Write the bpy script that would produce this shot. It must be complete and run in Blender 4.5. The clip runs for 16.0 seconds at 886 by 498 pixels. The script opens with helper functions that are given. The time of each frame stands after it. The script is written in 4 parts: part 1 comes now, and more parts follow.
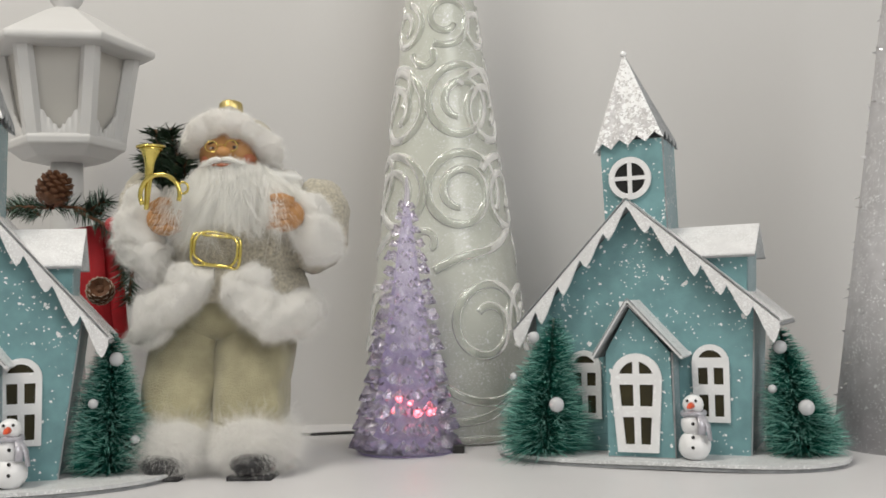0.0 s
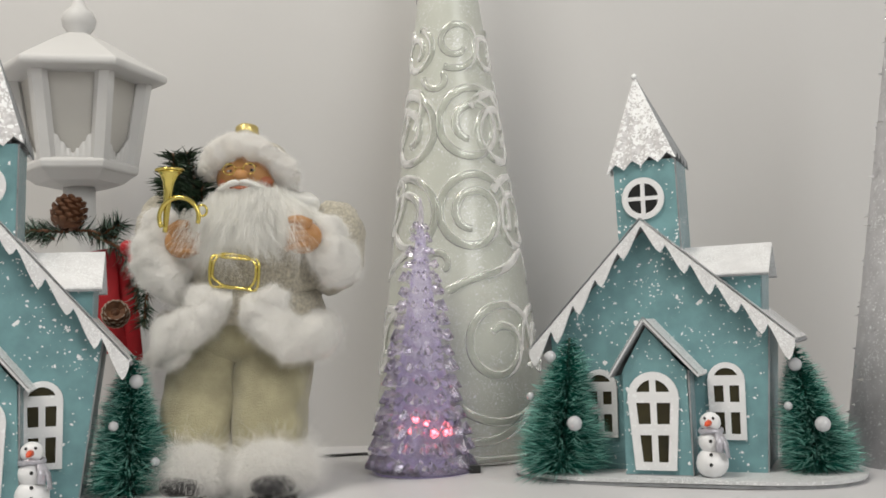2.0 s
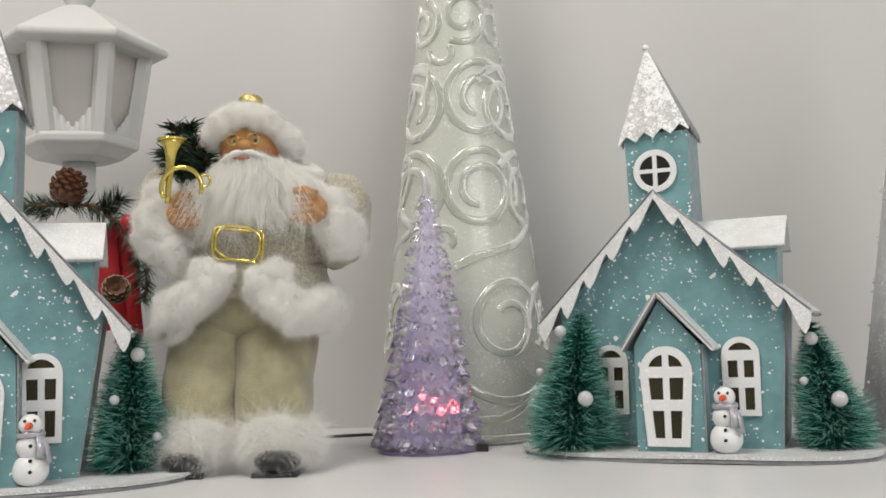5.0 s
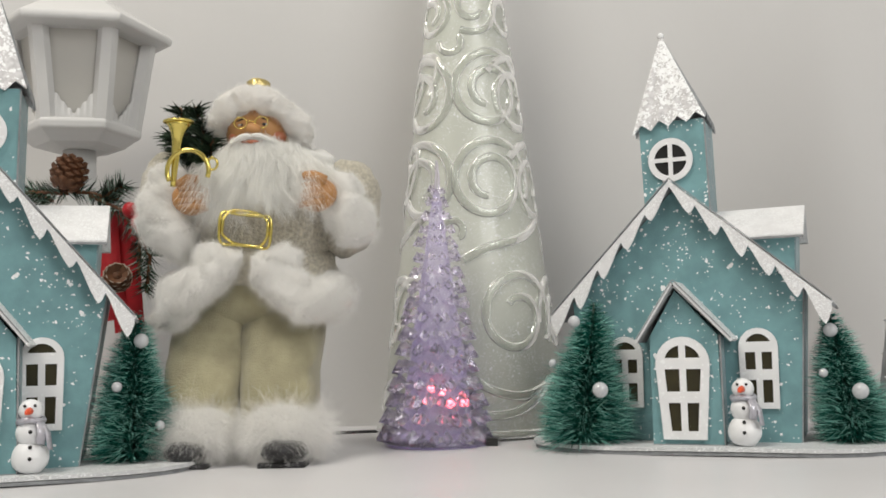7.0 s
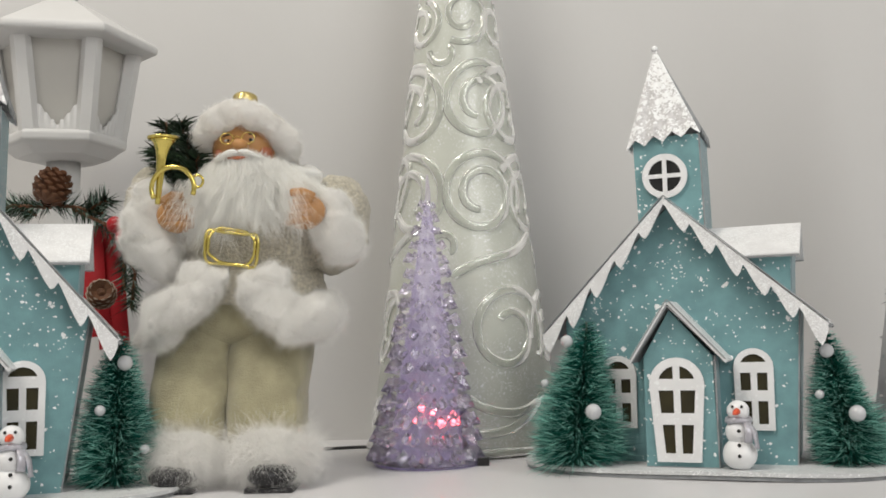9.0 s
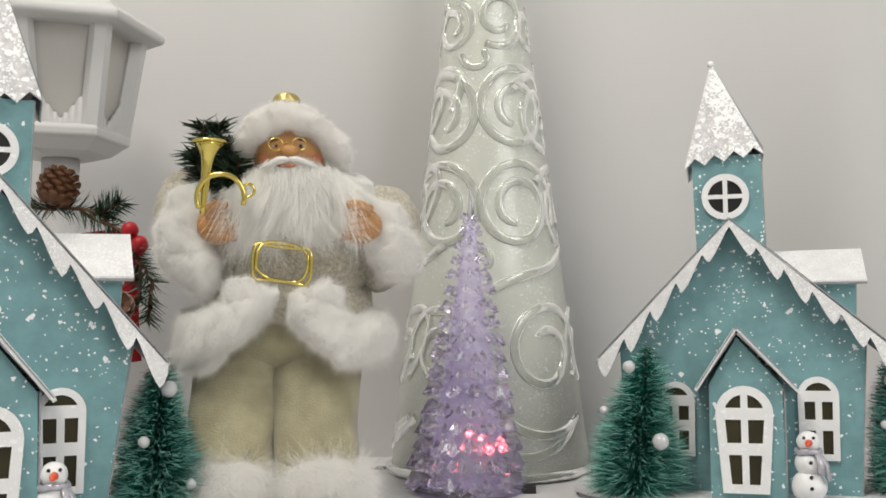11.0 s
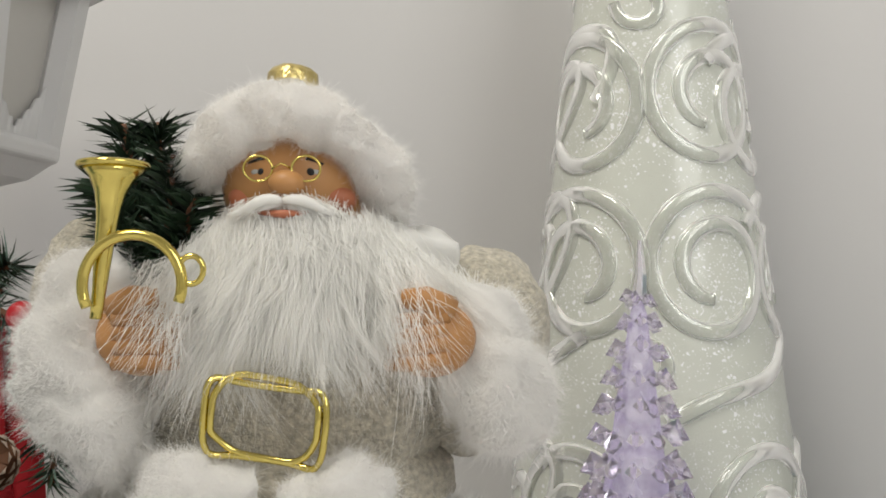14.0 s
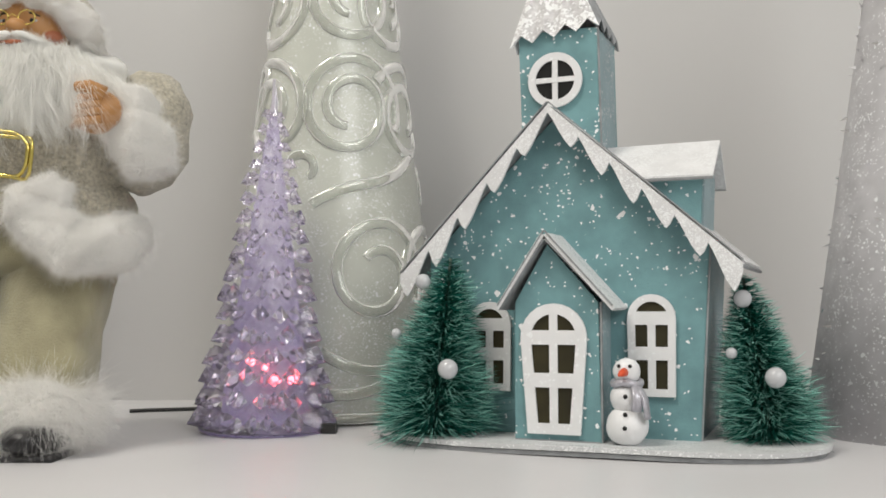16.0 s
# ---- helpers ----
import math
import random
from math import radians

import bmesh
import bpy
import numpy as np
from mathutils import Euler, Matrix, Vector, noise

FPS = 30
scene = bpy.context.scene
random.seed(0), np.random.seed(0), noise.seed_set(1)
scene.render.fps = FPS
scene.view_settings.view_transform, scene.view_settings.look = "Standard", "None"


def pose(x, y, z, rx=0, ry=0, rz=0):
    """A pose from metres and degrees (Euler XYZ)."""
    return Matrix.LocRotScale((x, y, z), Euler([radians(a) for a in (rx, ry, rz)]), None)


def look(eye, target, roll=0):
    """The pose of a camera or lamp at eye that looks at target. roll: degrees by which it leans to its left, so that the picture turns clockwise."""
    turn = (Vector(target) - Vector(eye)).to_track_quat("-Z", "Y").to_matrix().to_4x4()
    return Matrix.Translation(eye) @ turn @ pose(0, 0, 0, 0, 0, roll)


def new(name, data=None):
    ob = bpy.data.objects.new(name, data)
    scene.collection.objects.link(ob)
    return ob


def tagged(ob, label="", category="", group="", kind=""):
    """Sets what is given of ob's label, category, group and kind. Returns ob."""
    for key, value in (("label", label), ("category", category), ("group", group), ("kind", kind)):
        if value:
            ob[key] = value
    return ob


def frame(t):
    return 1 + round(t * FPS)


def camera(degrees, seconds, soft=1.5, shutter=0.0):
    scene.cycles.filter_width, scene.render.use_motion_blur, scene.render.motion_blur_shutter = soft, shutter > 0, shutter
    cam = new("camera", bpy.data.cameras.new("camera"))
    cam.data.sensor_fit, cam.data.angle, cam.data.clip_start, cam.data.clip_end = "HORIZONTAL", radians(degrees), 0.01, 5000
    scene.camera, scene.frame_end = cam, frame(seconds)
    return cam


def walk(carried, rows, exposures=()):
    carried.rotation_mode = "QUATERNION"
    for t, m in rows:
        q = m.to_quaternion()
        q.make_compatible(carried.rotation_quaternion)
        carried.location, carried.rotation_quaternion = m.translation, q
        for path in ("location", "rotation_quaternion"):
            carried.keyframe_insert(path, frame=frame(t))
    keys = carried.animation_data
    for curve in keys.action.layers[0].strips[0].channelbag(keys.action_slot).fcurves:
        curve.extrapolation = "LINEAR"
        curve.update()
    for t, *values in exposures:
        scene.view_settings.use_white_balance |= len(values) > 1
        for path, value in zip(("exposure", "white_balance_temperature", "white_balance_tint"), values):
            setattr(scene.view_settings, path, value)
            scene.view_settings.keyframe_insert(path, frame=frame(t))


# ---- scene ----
cam = camera(48.0, 16.0, soft=1.7)
PATH = [
    (0, (0.0591, 0.0052, 0.1020), (0.0076, 0.7021, 0.1420), -1.48),
    (0.5, (0.0464, -0.0012, 0.1058), (0.0001, 0.6961, 0.1461), -1.49),
    (1, (0.0454, -0.0042, 0.1066), (-0.0008, 0.6928, 0.1517), -1.60),
    (1.5, (0.0430, -0.0035, 0.1076), (-0.0015, 0.6933, 0.1577), -1.73),
    (2, (0.0415, -0.0017, 0.1005), (-0.0017, 0.6947, 0.1566), -1.90),
    (2.5, (0.0432, -0.0028, 0.0999), (0.0002, 0.6937, 0.1556), -2.07),
    (3, (0.0425, 0.0017, 0.0973), (-0.0022, 0.6981, 0.1529), -2.22),
    (3.5, (0.0644, 0.0085, 0.0919), (0.0107, 0.7042, 0.1475), -2.27),
    (4, (0.0499, -0.0002, 0.0896), (0.0036, 0.6963, 0.1426), -2.24),
    (6.3, (0.0249, 0.0317, 0.0819), (-0.0143, 0.7283, 0.1391), -1.52),
    (6.5, (0.0217, 0.0258, 0.0828), (-0.0154, 0.7225, 0.1403), -1.50),
    (7, (0.0176, 0.0272, 0.0692), (-0.0157, 0.7234, 0.1348), -1.37),
    (7.5, (0.0129, 0.0074, 0.0747), (-0.0156, 0.7038, 0.1403), -1.40),
    (8, (0.0171, 0.0107, 0.0719), (-0.0111, 0.7064, 0.1439), -1.47),
    (8.2, (0.0207, 0.0155, 0.0748), (-0.0149, 0.7111, 0.1446), -1.48),
    (10.5, (-0.0388, 0.0624, 0.0915), (-0.0182, 0.7599, 0.1472), -0.69),
    (11, (-0.0810, 0.0711, 0.1084), (-0.0330, 0.7676, 0.1590), -0.58),
    (11.5, (-0.1047, 0.2499, 0.1660), (-0.0241, 0.9443, 0.2017), -1.07),
    (12, (-0.1015, 0.2847, 0.1785), (-0.0469, 0.9816, 0.2169), -0.51),
    (12.5, (-0.0811, 0.3984, 0.1987), (-0.0757, 1.0983, 0.2133), 1.34),
    (13, (-0.0961, 0.4015, 0.1921), (-0.1047, 1.1011, 0.2145), 0.63),
    (13.5, (-0.0903, 0.3988, 0.1822), (-0.1133, 1.0980, 0.2059), 0.52),
    (14, (-0.0803, 0.3644, 0.1696), (-0.0944, 1.0627, 0.2156), 0.28),
    (14.5, (-0.0754, 0.2412, 0.1397), (-0.0500, 0.9376, 0.2056), -1.35),
    (15, (-0.0370, 0.1283, 0.1168), (-0.0327, 0.8264, 0.1684), -1.22),
    (15.5, (0.0535, 0.1518, 0.0828), (0.0125, 0.8487, 0.1341), -0.72),
    (16, (0.0966, 0.1642, 0.0696), (0.0707, 0.8627, 0.1077), -0.17),
]
walk(cam, [(t, look(eye, target, roll)) for t, eye, target, roll in PATH],
     exposures=[(0.0, -0.06), (4.0, -0.05), (7.0, 0.02), (7.5, -0.05), (8.0, -0.05), (11.0, 0.06), (12.5, -0.05), (13.5, -0.03), (14.5, -0.02), (15.0, 0.08), (16.0, 0.0)])
KEY_W, FILL_W = 19.2, 12.2

# ---------- light ----------
room_world = bpy.data.worlds.new("room_world")
room_world.use_nodes = True
room_world.node_tree.nodes["Background"].inputs[0].default_value = (0.9, 0.93, 1.0, 1)
room_world.node_tree.nodes["Background"].inputs[1].default_value = 0.3
scene.world = room_world


def area_lamp(name, eye, target, size, watts, colour):
    data = bpy.data.lights.new(name, "AREA")
    data.shape, data.size, data.energy, data.color = "SQUARE", size, watts, colour
    ob = new(name, data)
    ob.matrix_world = look(eye, target)
    return ob


area_lamp("ceiling_lamp", (-0.62, -0.05, 1.68), (-0.05, 0.65, 0.1), 0.6, KEY_W, (1.0, 0.958, 0.870))
# added fill from the right front; the room has no window there
area_lamp("fill_light", (0.95, -0.75, 1.1), (0.0, 0.7, 0.15), 0.9, FILL_W, (0.965, 0.97, 0.955))


# ---------- materials ----------
def material(name, colour, rough=0.6, metal=0.0, vary=0.12, scale=60.0, bump=0.15, bump_scale=400.0,
             glitter=0.0, glitter_scale=700.0, transmission=0.0, spread=0.0, sheen=0.0, emit=None, ior=1.45, coat=0.0, translucent=0.0):
    m = bpy.data.materials.new(name)
    m.use_nodes = True
    nt = m.node_tree
    nd, ln = nt.nodes, nt.links
    bs = nd["Principled BSDF"]
    co = nd.new("ShaderNodeTexCoord")
    nz = nd.new("ShaderNodeTexNoise")
    nz.inputs["Scale"].default_value, nz.inputs["Detail"].default_value = scale, 5
    ln.new(co.outputs["Object"], nz.inputs["Vector"])
    ramp = nd.new("ShaderNodeMapRange")
    ramp.inputs["From Min"].default_value, ramp.inputs["From Max"].default_value = 0.25, 0.75
    ramp.inputs["To Min"].default_value, ramp.inputs["To Max"].default_value = 1 - vary, 1 + vary
    ln.new(nz.outputs["Fac"], ramp.inputs["Value"])
    hue = nd.new("ShaderNodeHueSaturation")
    hue.inputs["Color"].default_value = (*colour, 1)
    value = ramp.outputs["Result"]
    if spread:
        geo = nd.new("ShaderNodeNewGeometry")
        isl = nd.new("ShaderNodeMapRange")
        isl.inputs["To Min"].default_value, isl.inputs["To Max"].default_value = 1 - spread, 1 + spread
        ln.new(geo.outputs["Random Per Island"], isl.inputs["Value"])
        mul = nd.new("ShaderNodeMath")
        mul.operation = "MULTIPLY"
        ln.new(value, mul.inputs[0])
        ln.new(isl.outputs["Result"], mul.inputs[1])
        value = mul.outputs[0]
    ln.new(value, hue.inputs["Value"])
    out = hue.outputs["Color"]
    bs.inputs["Roughness"].default_value = rough
    bs.inputs["Metallic"].default_value = metal
    bs.inputs["Transmission Weight"].default_value = transmission
    bs.inputs["IOR"].default_value = ior
    bs.inputs["Sheen Weight"].default_value = sheen
    bs.inputs["Coat Weight"].default_value = coat
    bs.inputs["Coat Roughness"].default_value = 0.08
    if glitter:
        big = nd.new("ShaderNodeTexNoise")
        big.inputs["Scale"].default_value, big.inputs["Detail"].default_value = 38, 3
        ln.new(co.outputs["Object"], big.inputs["Vector"])
        spots = []
        for size, share in ((glitter_scale, 1.0), (glitter_scale * 0.62, 0.45), (glitter_scale * 1.7, 1.6)):
            vo = nd.new("ShaderNodeTexVoronoi")
            vo.inputs["Scale"].default_value = size
            ln.new(co.outputs["Object"], vo.inputs["Vector"])
            sep = nd.new("ShaderNodeSeparateColor")
            ln.new(vo.outputs["Color"], sep.inputs["Color"])
            clump = nd.new("ShaderNodeMapRange")
            clump.inputs["From Min"].default_value, clump.inputs["From Max"].default_value = 0.38, 0.66
            clump.inputs["To Min"].default_value, clump.inputs["To Max"].default_value = 1 - 0.12 * glitter * share, 1 - 2.2 * glitter * share
            ln.new(big.outputs["Fac"], clump.inputs["Value"])
            one = nd.new("ShaderNodeMath")
            one.operation = "GREATER_THAN"
            ln.new(sep.outputs["Red"], one.inputs[0])
            ln.new(clump.outputs["Result"], one.inputs[1])
            spots.append(one)
        th = spots[0]
        for one in spots[1:]:
            both = nd.new("ShaderNodeMath")
            both.operation = "MAXIMUM"
            ln.new(th.outputs[0], both.inputs[0])
            ln.new(one.outputs[0], both.inputs[1])
            th = both
        mix = nd.new("ShaderNodeMix")
        mix.data_type = "RGBA"
        mix.inputs["B"].default_value = (0.95, 0.96, 0.97, 1)
        ln.new(th.outputs[0], mix.inputs["Factor"])
        ln.new(out, mix.inputs["A"])
        out = mix.outputs["Result"]
        rg = nd.new("ShaderNodeMapRange")
        rg.inputs["To Min"].default_value, rg.inputs["To Max"].default_value = rough, 0.18
        ln.new(th.outputs[0], rg.inputs["Value"])
        ln.new(rg.outputs["Result"], bs.inputs["Roughness"])
        tilt = nd.new("ShaderNodeBump")
        tilt.inputs["Strength"].default_value, tilt.inputs["Distance"].default_value = 0.7, 0.001
        ln.new(sep.outputs["Green"], tilt.inputs["Height"])
        ln.new(tilt.outputs["Normal"], bs.inputs["Normal"])
    elif bump:
        fine = nd.new("ShaderNodeTexNoise")
        fine.inputs["Scale"].default_value, fine.inputs["Detail"].default_value = bump_scale, 4
        ln.new(co.outputs["Object"], fine.inputs["Vector"])
        bp = nd.new("ShaderNodeBump")
        bp.inputs["Strength"].default_value, bp.inputs["Distance"].default_value = bump, 0.002
        ln.new(fine.outputs["Fac"], bp.inputs["Height"])
        ln.new(bp.outputs["Normal"], bs.inputs["Normal"])
    ln.new(out, bs.inputs["Base Color"])
    if emit:
        bs.inputs["Emission Color"].default_value = (*emit[:3], 1)
        bs.inputs["Emission Strength"].default_value = emit[3]
    if translucent:
        tr = nd.new("ShaderNodeBsdfTranslucent")
        ln.new(out, tr.inputs["Color"])
        ms = nd.new("ShaderNodeMixShader")
        ms.inputs["Fac"].default_value = translucent
        ln.new(bs.outputs[0], ms.inputs[1])
        ln.new(tr.outputs[0], ms.inputs[2])
        ln.new(ms.outputs[0], nd["Material Output"].inputs["Surface"])
    return m


M_WALL = material("white_painted_wall", (0.605, 0.597, 0.592), 0.75, vary=0.025, scale=3.5, bump=0.06, bump_scale=90)
M_TABLE = material("white_tabletop", (0.66, 0.65, 0.665), 0.38, vary=0.03, scale=9, bump=0.03, bump_scale=150)
M_ROOM = material("room_paint", (0.66, 0.65, 0.63), 0.9, vary=0.03, scale=2)
M_TEAL = material("teal_glitter_card", (0.172, 0.330, 0.352), 0.6, vary=0.20, scale=70, glitter=0.011, glitter_scale=650)
M_SIDE = material("pale_teal_card", (0.29, 0.39, 0.42), 0.65, vary=0.10, scale=70, glitter=0.02, glitter_scale=900)
M_SNOW = material("white_glitter_card", (0.77, 0.77, 0.78), 0.55, vary=0.08, scale=120, glitter=0.09, glitter_scale=1300)
M_SPIRE = material("silver_glitter_card", (0.62, 0.61, 0.62), 0.5, vary=0.25, scale=330, glitter=0.26, glitter_scale=560)
# card edges; also painted shade below the base boards and on the spires' right
M_CARD = material("grey_card_edge", (0.30, 0.31, 0.32), 0.8, vary=0.25, scale=160)
M_FRAME = material("white_card_frame", (0.83, 0.83, 0.84), 0.5, vary=0.05, scale=90, glitter=0.02, glitter_scale=600)
M_PANE = material("dark_amber_film", (0.026, 0.021, 0.005), 0.7, vary=0.4, scale=60, bump=0.05, bump_scale=120)
M_BOARD = material("snowy_base_board", (0.66, 0.67, 0.68), 0.6, vary=0.10, scale=110, glitter=0.05, glitter_scale=1200)
M_GREEN = material("green_bristle", (0.007, 0.125, 0.095), 0.5, vary=0.2, scale=80, bump=0, spread=0.55)
M_FROST = material("frosted_bristle_tip", (0.26, 0.55, 0.48), 0.5, vary=0.15, scale=80, bump=0, spread=0.4)
M_WIRE = material("twisted_wire", (0.10, 0.13, 0.11), 0.4, metal=0.7)
M_PEARL = material("pearl_bead", (0.52, 0.53, 0.55), 0.14, vary=0.04, bump=0, coat=0.7)
M_RESIN = material("white_resin", (0.84, 0.84, 0.85), 0.42, vary=0.05, bump=0.1, bump_scale=600)
M_NOSE = material("red_orange_paint", (0.75, 0.10, 0.035), 0.35, bump=0)
M_BLACK = material("black_paint", (0.012, 0.012, 0.012), 0.35, bump=0)
M_SCARF = material("silver_scarf", (0.50, 0.49, 0.54), 0.3, metal=0.35, vary=0.2, scale=500)
M_FUR = material("white_fur", (0.98, 0.97, 0.95), 0.9, vary=0.03, scale=120, bump=0.25, bump_scale=900, sheen=0.6, spread=0.02, translucent=0.5)
M_BEARD = material("white_beard_hair", (0.97, 0.965, 0.94), 0.6, vary=0.05, scale=120, bump=0, sheen=0.4, spread=0.10, translucent=0.45)
M_FELT = material("cream_felt", (0.345, 0.315, 0.200), 0.95, vary=0.26, scale=60, bump=0.6, bump_scale=1100, sheen=0.4)
M_KNIT = material("beige_knit", (0.50, 0.46, 0.37), 0.9, vary=0.38, scale=520, bump=0.9, bump_scale=900, sheen=0.3)
M_SKIN = material("tan_vinyl", (0.45, 0.225, 0.082), 0.45, vary=0.12, scale=60, bump=0.05, bump_scale=300)
M_EYE = material("painted_eye", (0.42, 0.42, 0.40), 0.25, vary=0.05, bump=0)
M_CHEEK = material("rosy_vinyl", (0.44, 0.15, 0.075), 0.5, vary=0.1, scale=60, bump=0)
M_LEATHER = material("black_vinyl", (0.014, 0.013, 0.015), 0.35, vary=0.2, scale=90, bump=0.15)
M_GOLD = material("gold_plastic", (0.68, 0.56, 0.16), 0.16, metal=1.0, vary=0.08, scale=200, bump=0.06, bump_scale=250)
M_GOLDFOIL = material("gold_lame_cloth", (0.60, 0.48, 0.19), 0.28, metal=0.8, vary=0.25, scale=150, bump=0.5, bump_scale=300)
M_PINE = material("dark_pine_needle", (0.020, 0.040, 0.020), 0.5, vary=0.25, scale=90, bump=0, spread=0.6)
M_PINEW = material("frosted_pine_needle", (0.20, 0.30, 0.25), 0.6, vary=0.2, scale=90, bump=0, spread=0.5)
M_CONE = material("brown_pine_cone", (0.15, 0.065, 0.032), 0.6, vary=0.35, scale=220, spread=0.3)
M_CONETIP = material("pale_cone_tip", (0.42, 0.33, 0.26), 0.7, vary=0.3, scale=300, bump=0)
M_BERRY = material("red_berry", (0.45, 0.012, 0.02), 0.4, vary=0.12, scale=120)
M_RIBBON = material("red_ribbon", (0.42, 0.008, 0.015), 0.6, vary=0.15, scale=120, bump=0.3, bump_scale=900)
M_LAMP = material("white_lamp_plastic", (0.61, 0.605, 0.60), 0.5, vary=0.03, scale=25, bump=0.04)
M_FROSTGLASS = material("frosted_lamp_panel", (0.50, 0.485, 0.455), 0.5, vary=0.05, scale=20, bump=0.03)
M_CONEBODY = material("pale_glitter_cone", (0.63, 0.65, 0.585), 0.30, vary=0.07, scale=30, glitter=0.022, glitter_scale=1250, coat=0.4)
M_RIDGE = material("clear_plastic_ridge", (0.80, 0.82, 0.77), 0.05, vary=0.03, scale=40, bump=0.06, bump_scale=120, transmission=0.75, coat=1.0)
M_ACRYL = material("clear_lilac_acrylic", (0.90, 0.86, 0.98), 0.03, vary=0.04, scale=60, bump=0.0, transmission=0.92, ior=1.49, spread=0.08)
M_ACORE = material("lilac_acrylic_core", (0.88, 0.85, 0.95), 0.12, vary=0.35, scale=160, bump=0.9, bump_scale=160, transmission=0.75, emit=(0.66, 0.50, 1.0, 0.06))
M_LED = material("red_led", (0.8, 0.05, 0.05), 0.3, bump=0, emit=(1.0, 0.10, 0.12, 9.0))
M_SILVER = material("silver_tinsel_cone", (0.56, 0.55, 0.57), 0.55, vary=0.12, scale=90, glitter=0.018, glitter_scale=900)
M_FLECK = material("silver_foil_fleck", (0.9, 0.9, 0.92), 0.12, metal=1.0, bump=0, spread=0.1)
M_CABLE = material("black_cable", (0.02, 0.02, 0.02), 0.45, bump=0)

rng = np.random.default_rng(7)


# ---------- mesh tools ----------
class Build:
    """Collects vertices and faces with a material slot each, and links them as one mesh object."""

    def __init__(self):
        self.v, self.f, self.m, self.n = [], [], [], 0

    def add(self, verts, faces, slot=0):
        verts = np.asarray(verts, float).reshape(-1, 3)
        self.v.append(verts)
        self.f.extend([tuple(int(i) + self.n for i in face) for face in faces])
        self.m.extend([slot] * len(faces))
        self.n += len(verts)
        return self

    def link(self, name, materials, parent=None, label="", smooth=True, bevel=0.0):
        me = bpy.data.meshes.new(name)
        me.from_pydata(np.concatenate(self.v).tolist(), [], self.f)
        for m in materials if isinstance(materials, (list, tuple)) else [materials]:
            me.materials.append(m)
        me.polygons.foreach_set("material_index", self.m)
        me.polygons.foreach_set("use_smooth", [smooth] * len(self.f))
        me.update()
        ob = new(name, me)
        if parent:
            ob.parent = parent
        if label:
            tagged(ob, label)
        if bevel:
            bv = ob.modifiers.new("bevel", "BEVEL")
            bv.width, bv.segments, bv.limit_method = bevel, 2, "ANGLE"
        return ob


def thing(name, m, label, category, group="", kind=""):
    ob = new(name)
    ob.matrix_world = m
    return tagged(ob, label, category, group, kind)


def box(x0, x1, y0, y1, z0, z1):
    v = [(x, y, z) for x in (x0, x1) for y in (y0, y1) for z in (z0, z1)]
    return v, [(0, 1, 3, 2), (4, 6, 7, 5), (0, 4, 5, 1), (2, 3, 7, 6), (0, 2, 6, 4), (1, 5, 7, 3)]


def slab(outline, y0, y1):
    """A plate whose outline lies in x and z, from y0 (front) to y1."""
    n = len(outline)
    v = [(x, y0, z) for x, z in outline] + [(x, y1, z) for x, z in outline]
    f = [tuple(range(n)), tuple(range(2 * n - 1, n - 1, -1))]
    f += [(i, i + n, (i + 1) % n + n, (i + 1) % n) for i in range(n)]
    return v, f


def ribbon(inner, outer, y0, y1, closed=False):
    """A plate between two lines of equally many points in x and z."""
    n = len(inner)
    v = [(x, y, z) for line, y in ((inner, y0), (outer, y0), (inner, y1), (outer, y1)) for x, z in line]
    f = []
    for i in range(n if closed else n - 1):
        j = (i + 1) % n
        f += [(i, j, n + j, n + i), (2 * n + i, 3 * n + i, 3 * n + j, 2 * n + j), (n + i, n + j, 3 * n + j, 3 * n + i), (i, 2 * n + i, 2 * n + j, j)]
    if not closed:
        f += [(0, n, 3 * n, 2 * n), (n - 1, 3 * n - 1, 4 * n - 1, 2 * n - 1)]
    return v, f


def lathe(profile, sides=32, centre=(0, 0), turn=0.0):
    """A turned body from (radius, z) rows."""
    k = len(profile)
    a = np.arange(sides) * 2 * np.pi / sides + turn
    v = [(centre[0] + r * np.cos(t), centre[1] + r * np.sin(t), z) for r, z in profile for t in a]
    f = [(i * sides + j, i * sides + (j + 1) % sides, (i + 1) * sides + (j + 1) % sides, (i + 1) * sides + j) for i in range(k - 1) for j in range(sides)]
    f += [tuple(range(sides - 1, -1, -1)), tuple((k - 1) * sides + j for j in range(sides))]
    return v, f


def blob(centre, radii, rough=0.0, seg=20, freq=60.0):
    """A ball stretched to three radii, with an uneven skin."""
    rings = seg // 2
    v, f = [], []
    for i in range(rings + 1):
        p = np.pi * i / rings
        for j in range(seg):
            t = 2 * np.pi * j / seg
            d = Vector((np.sin(p) * np.cos(t), np.sin(p) * np.sin(t), np.cos(p)))
            at = Vector(centre) + Vector(d[k] * radii[k] for k in range(3))
            s = 1 + rough * noise.noise(at * freq) if rough else 1
            v.append([centre[k] + d[k] * radii[k] * s for k in range(3)])
    for i in range(rings):
        for j in range(seg):
            f.append((i * seg + j, (i + 1) * seg + j, (i + 1) * seg + (j + 1) % seg, i * seg + (j + 1) % seg))
    return v, f


def crumple(shape, amount, freq):
    """The same body with soft folds."""
    v, f = shape
    out = []
    for p in v:
        d = noise.noise_vector(Vector(p) * freq) + 0.5 * noise.noise_vector(Vector(p) * freq * 2.3)
        out.append([p[k] + amount * d[k] for k in range(3)])
    return out, f


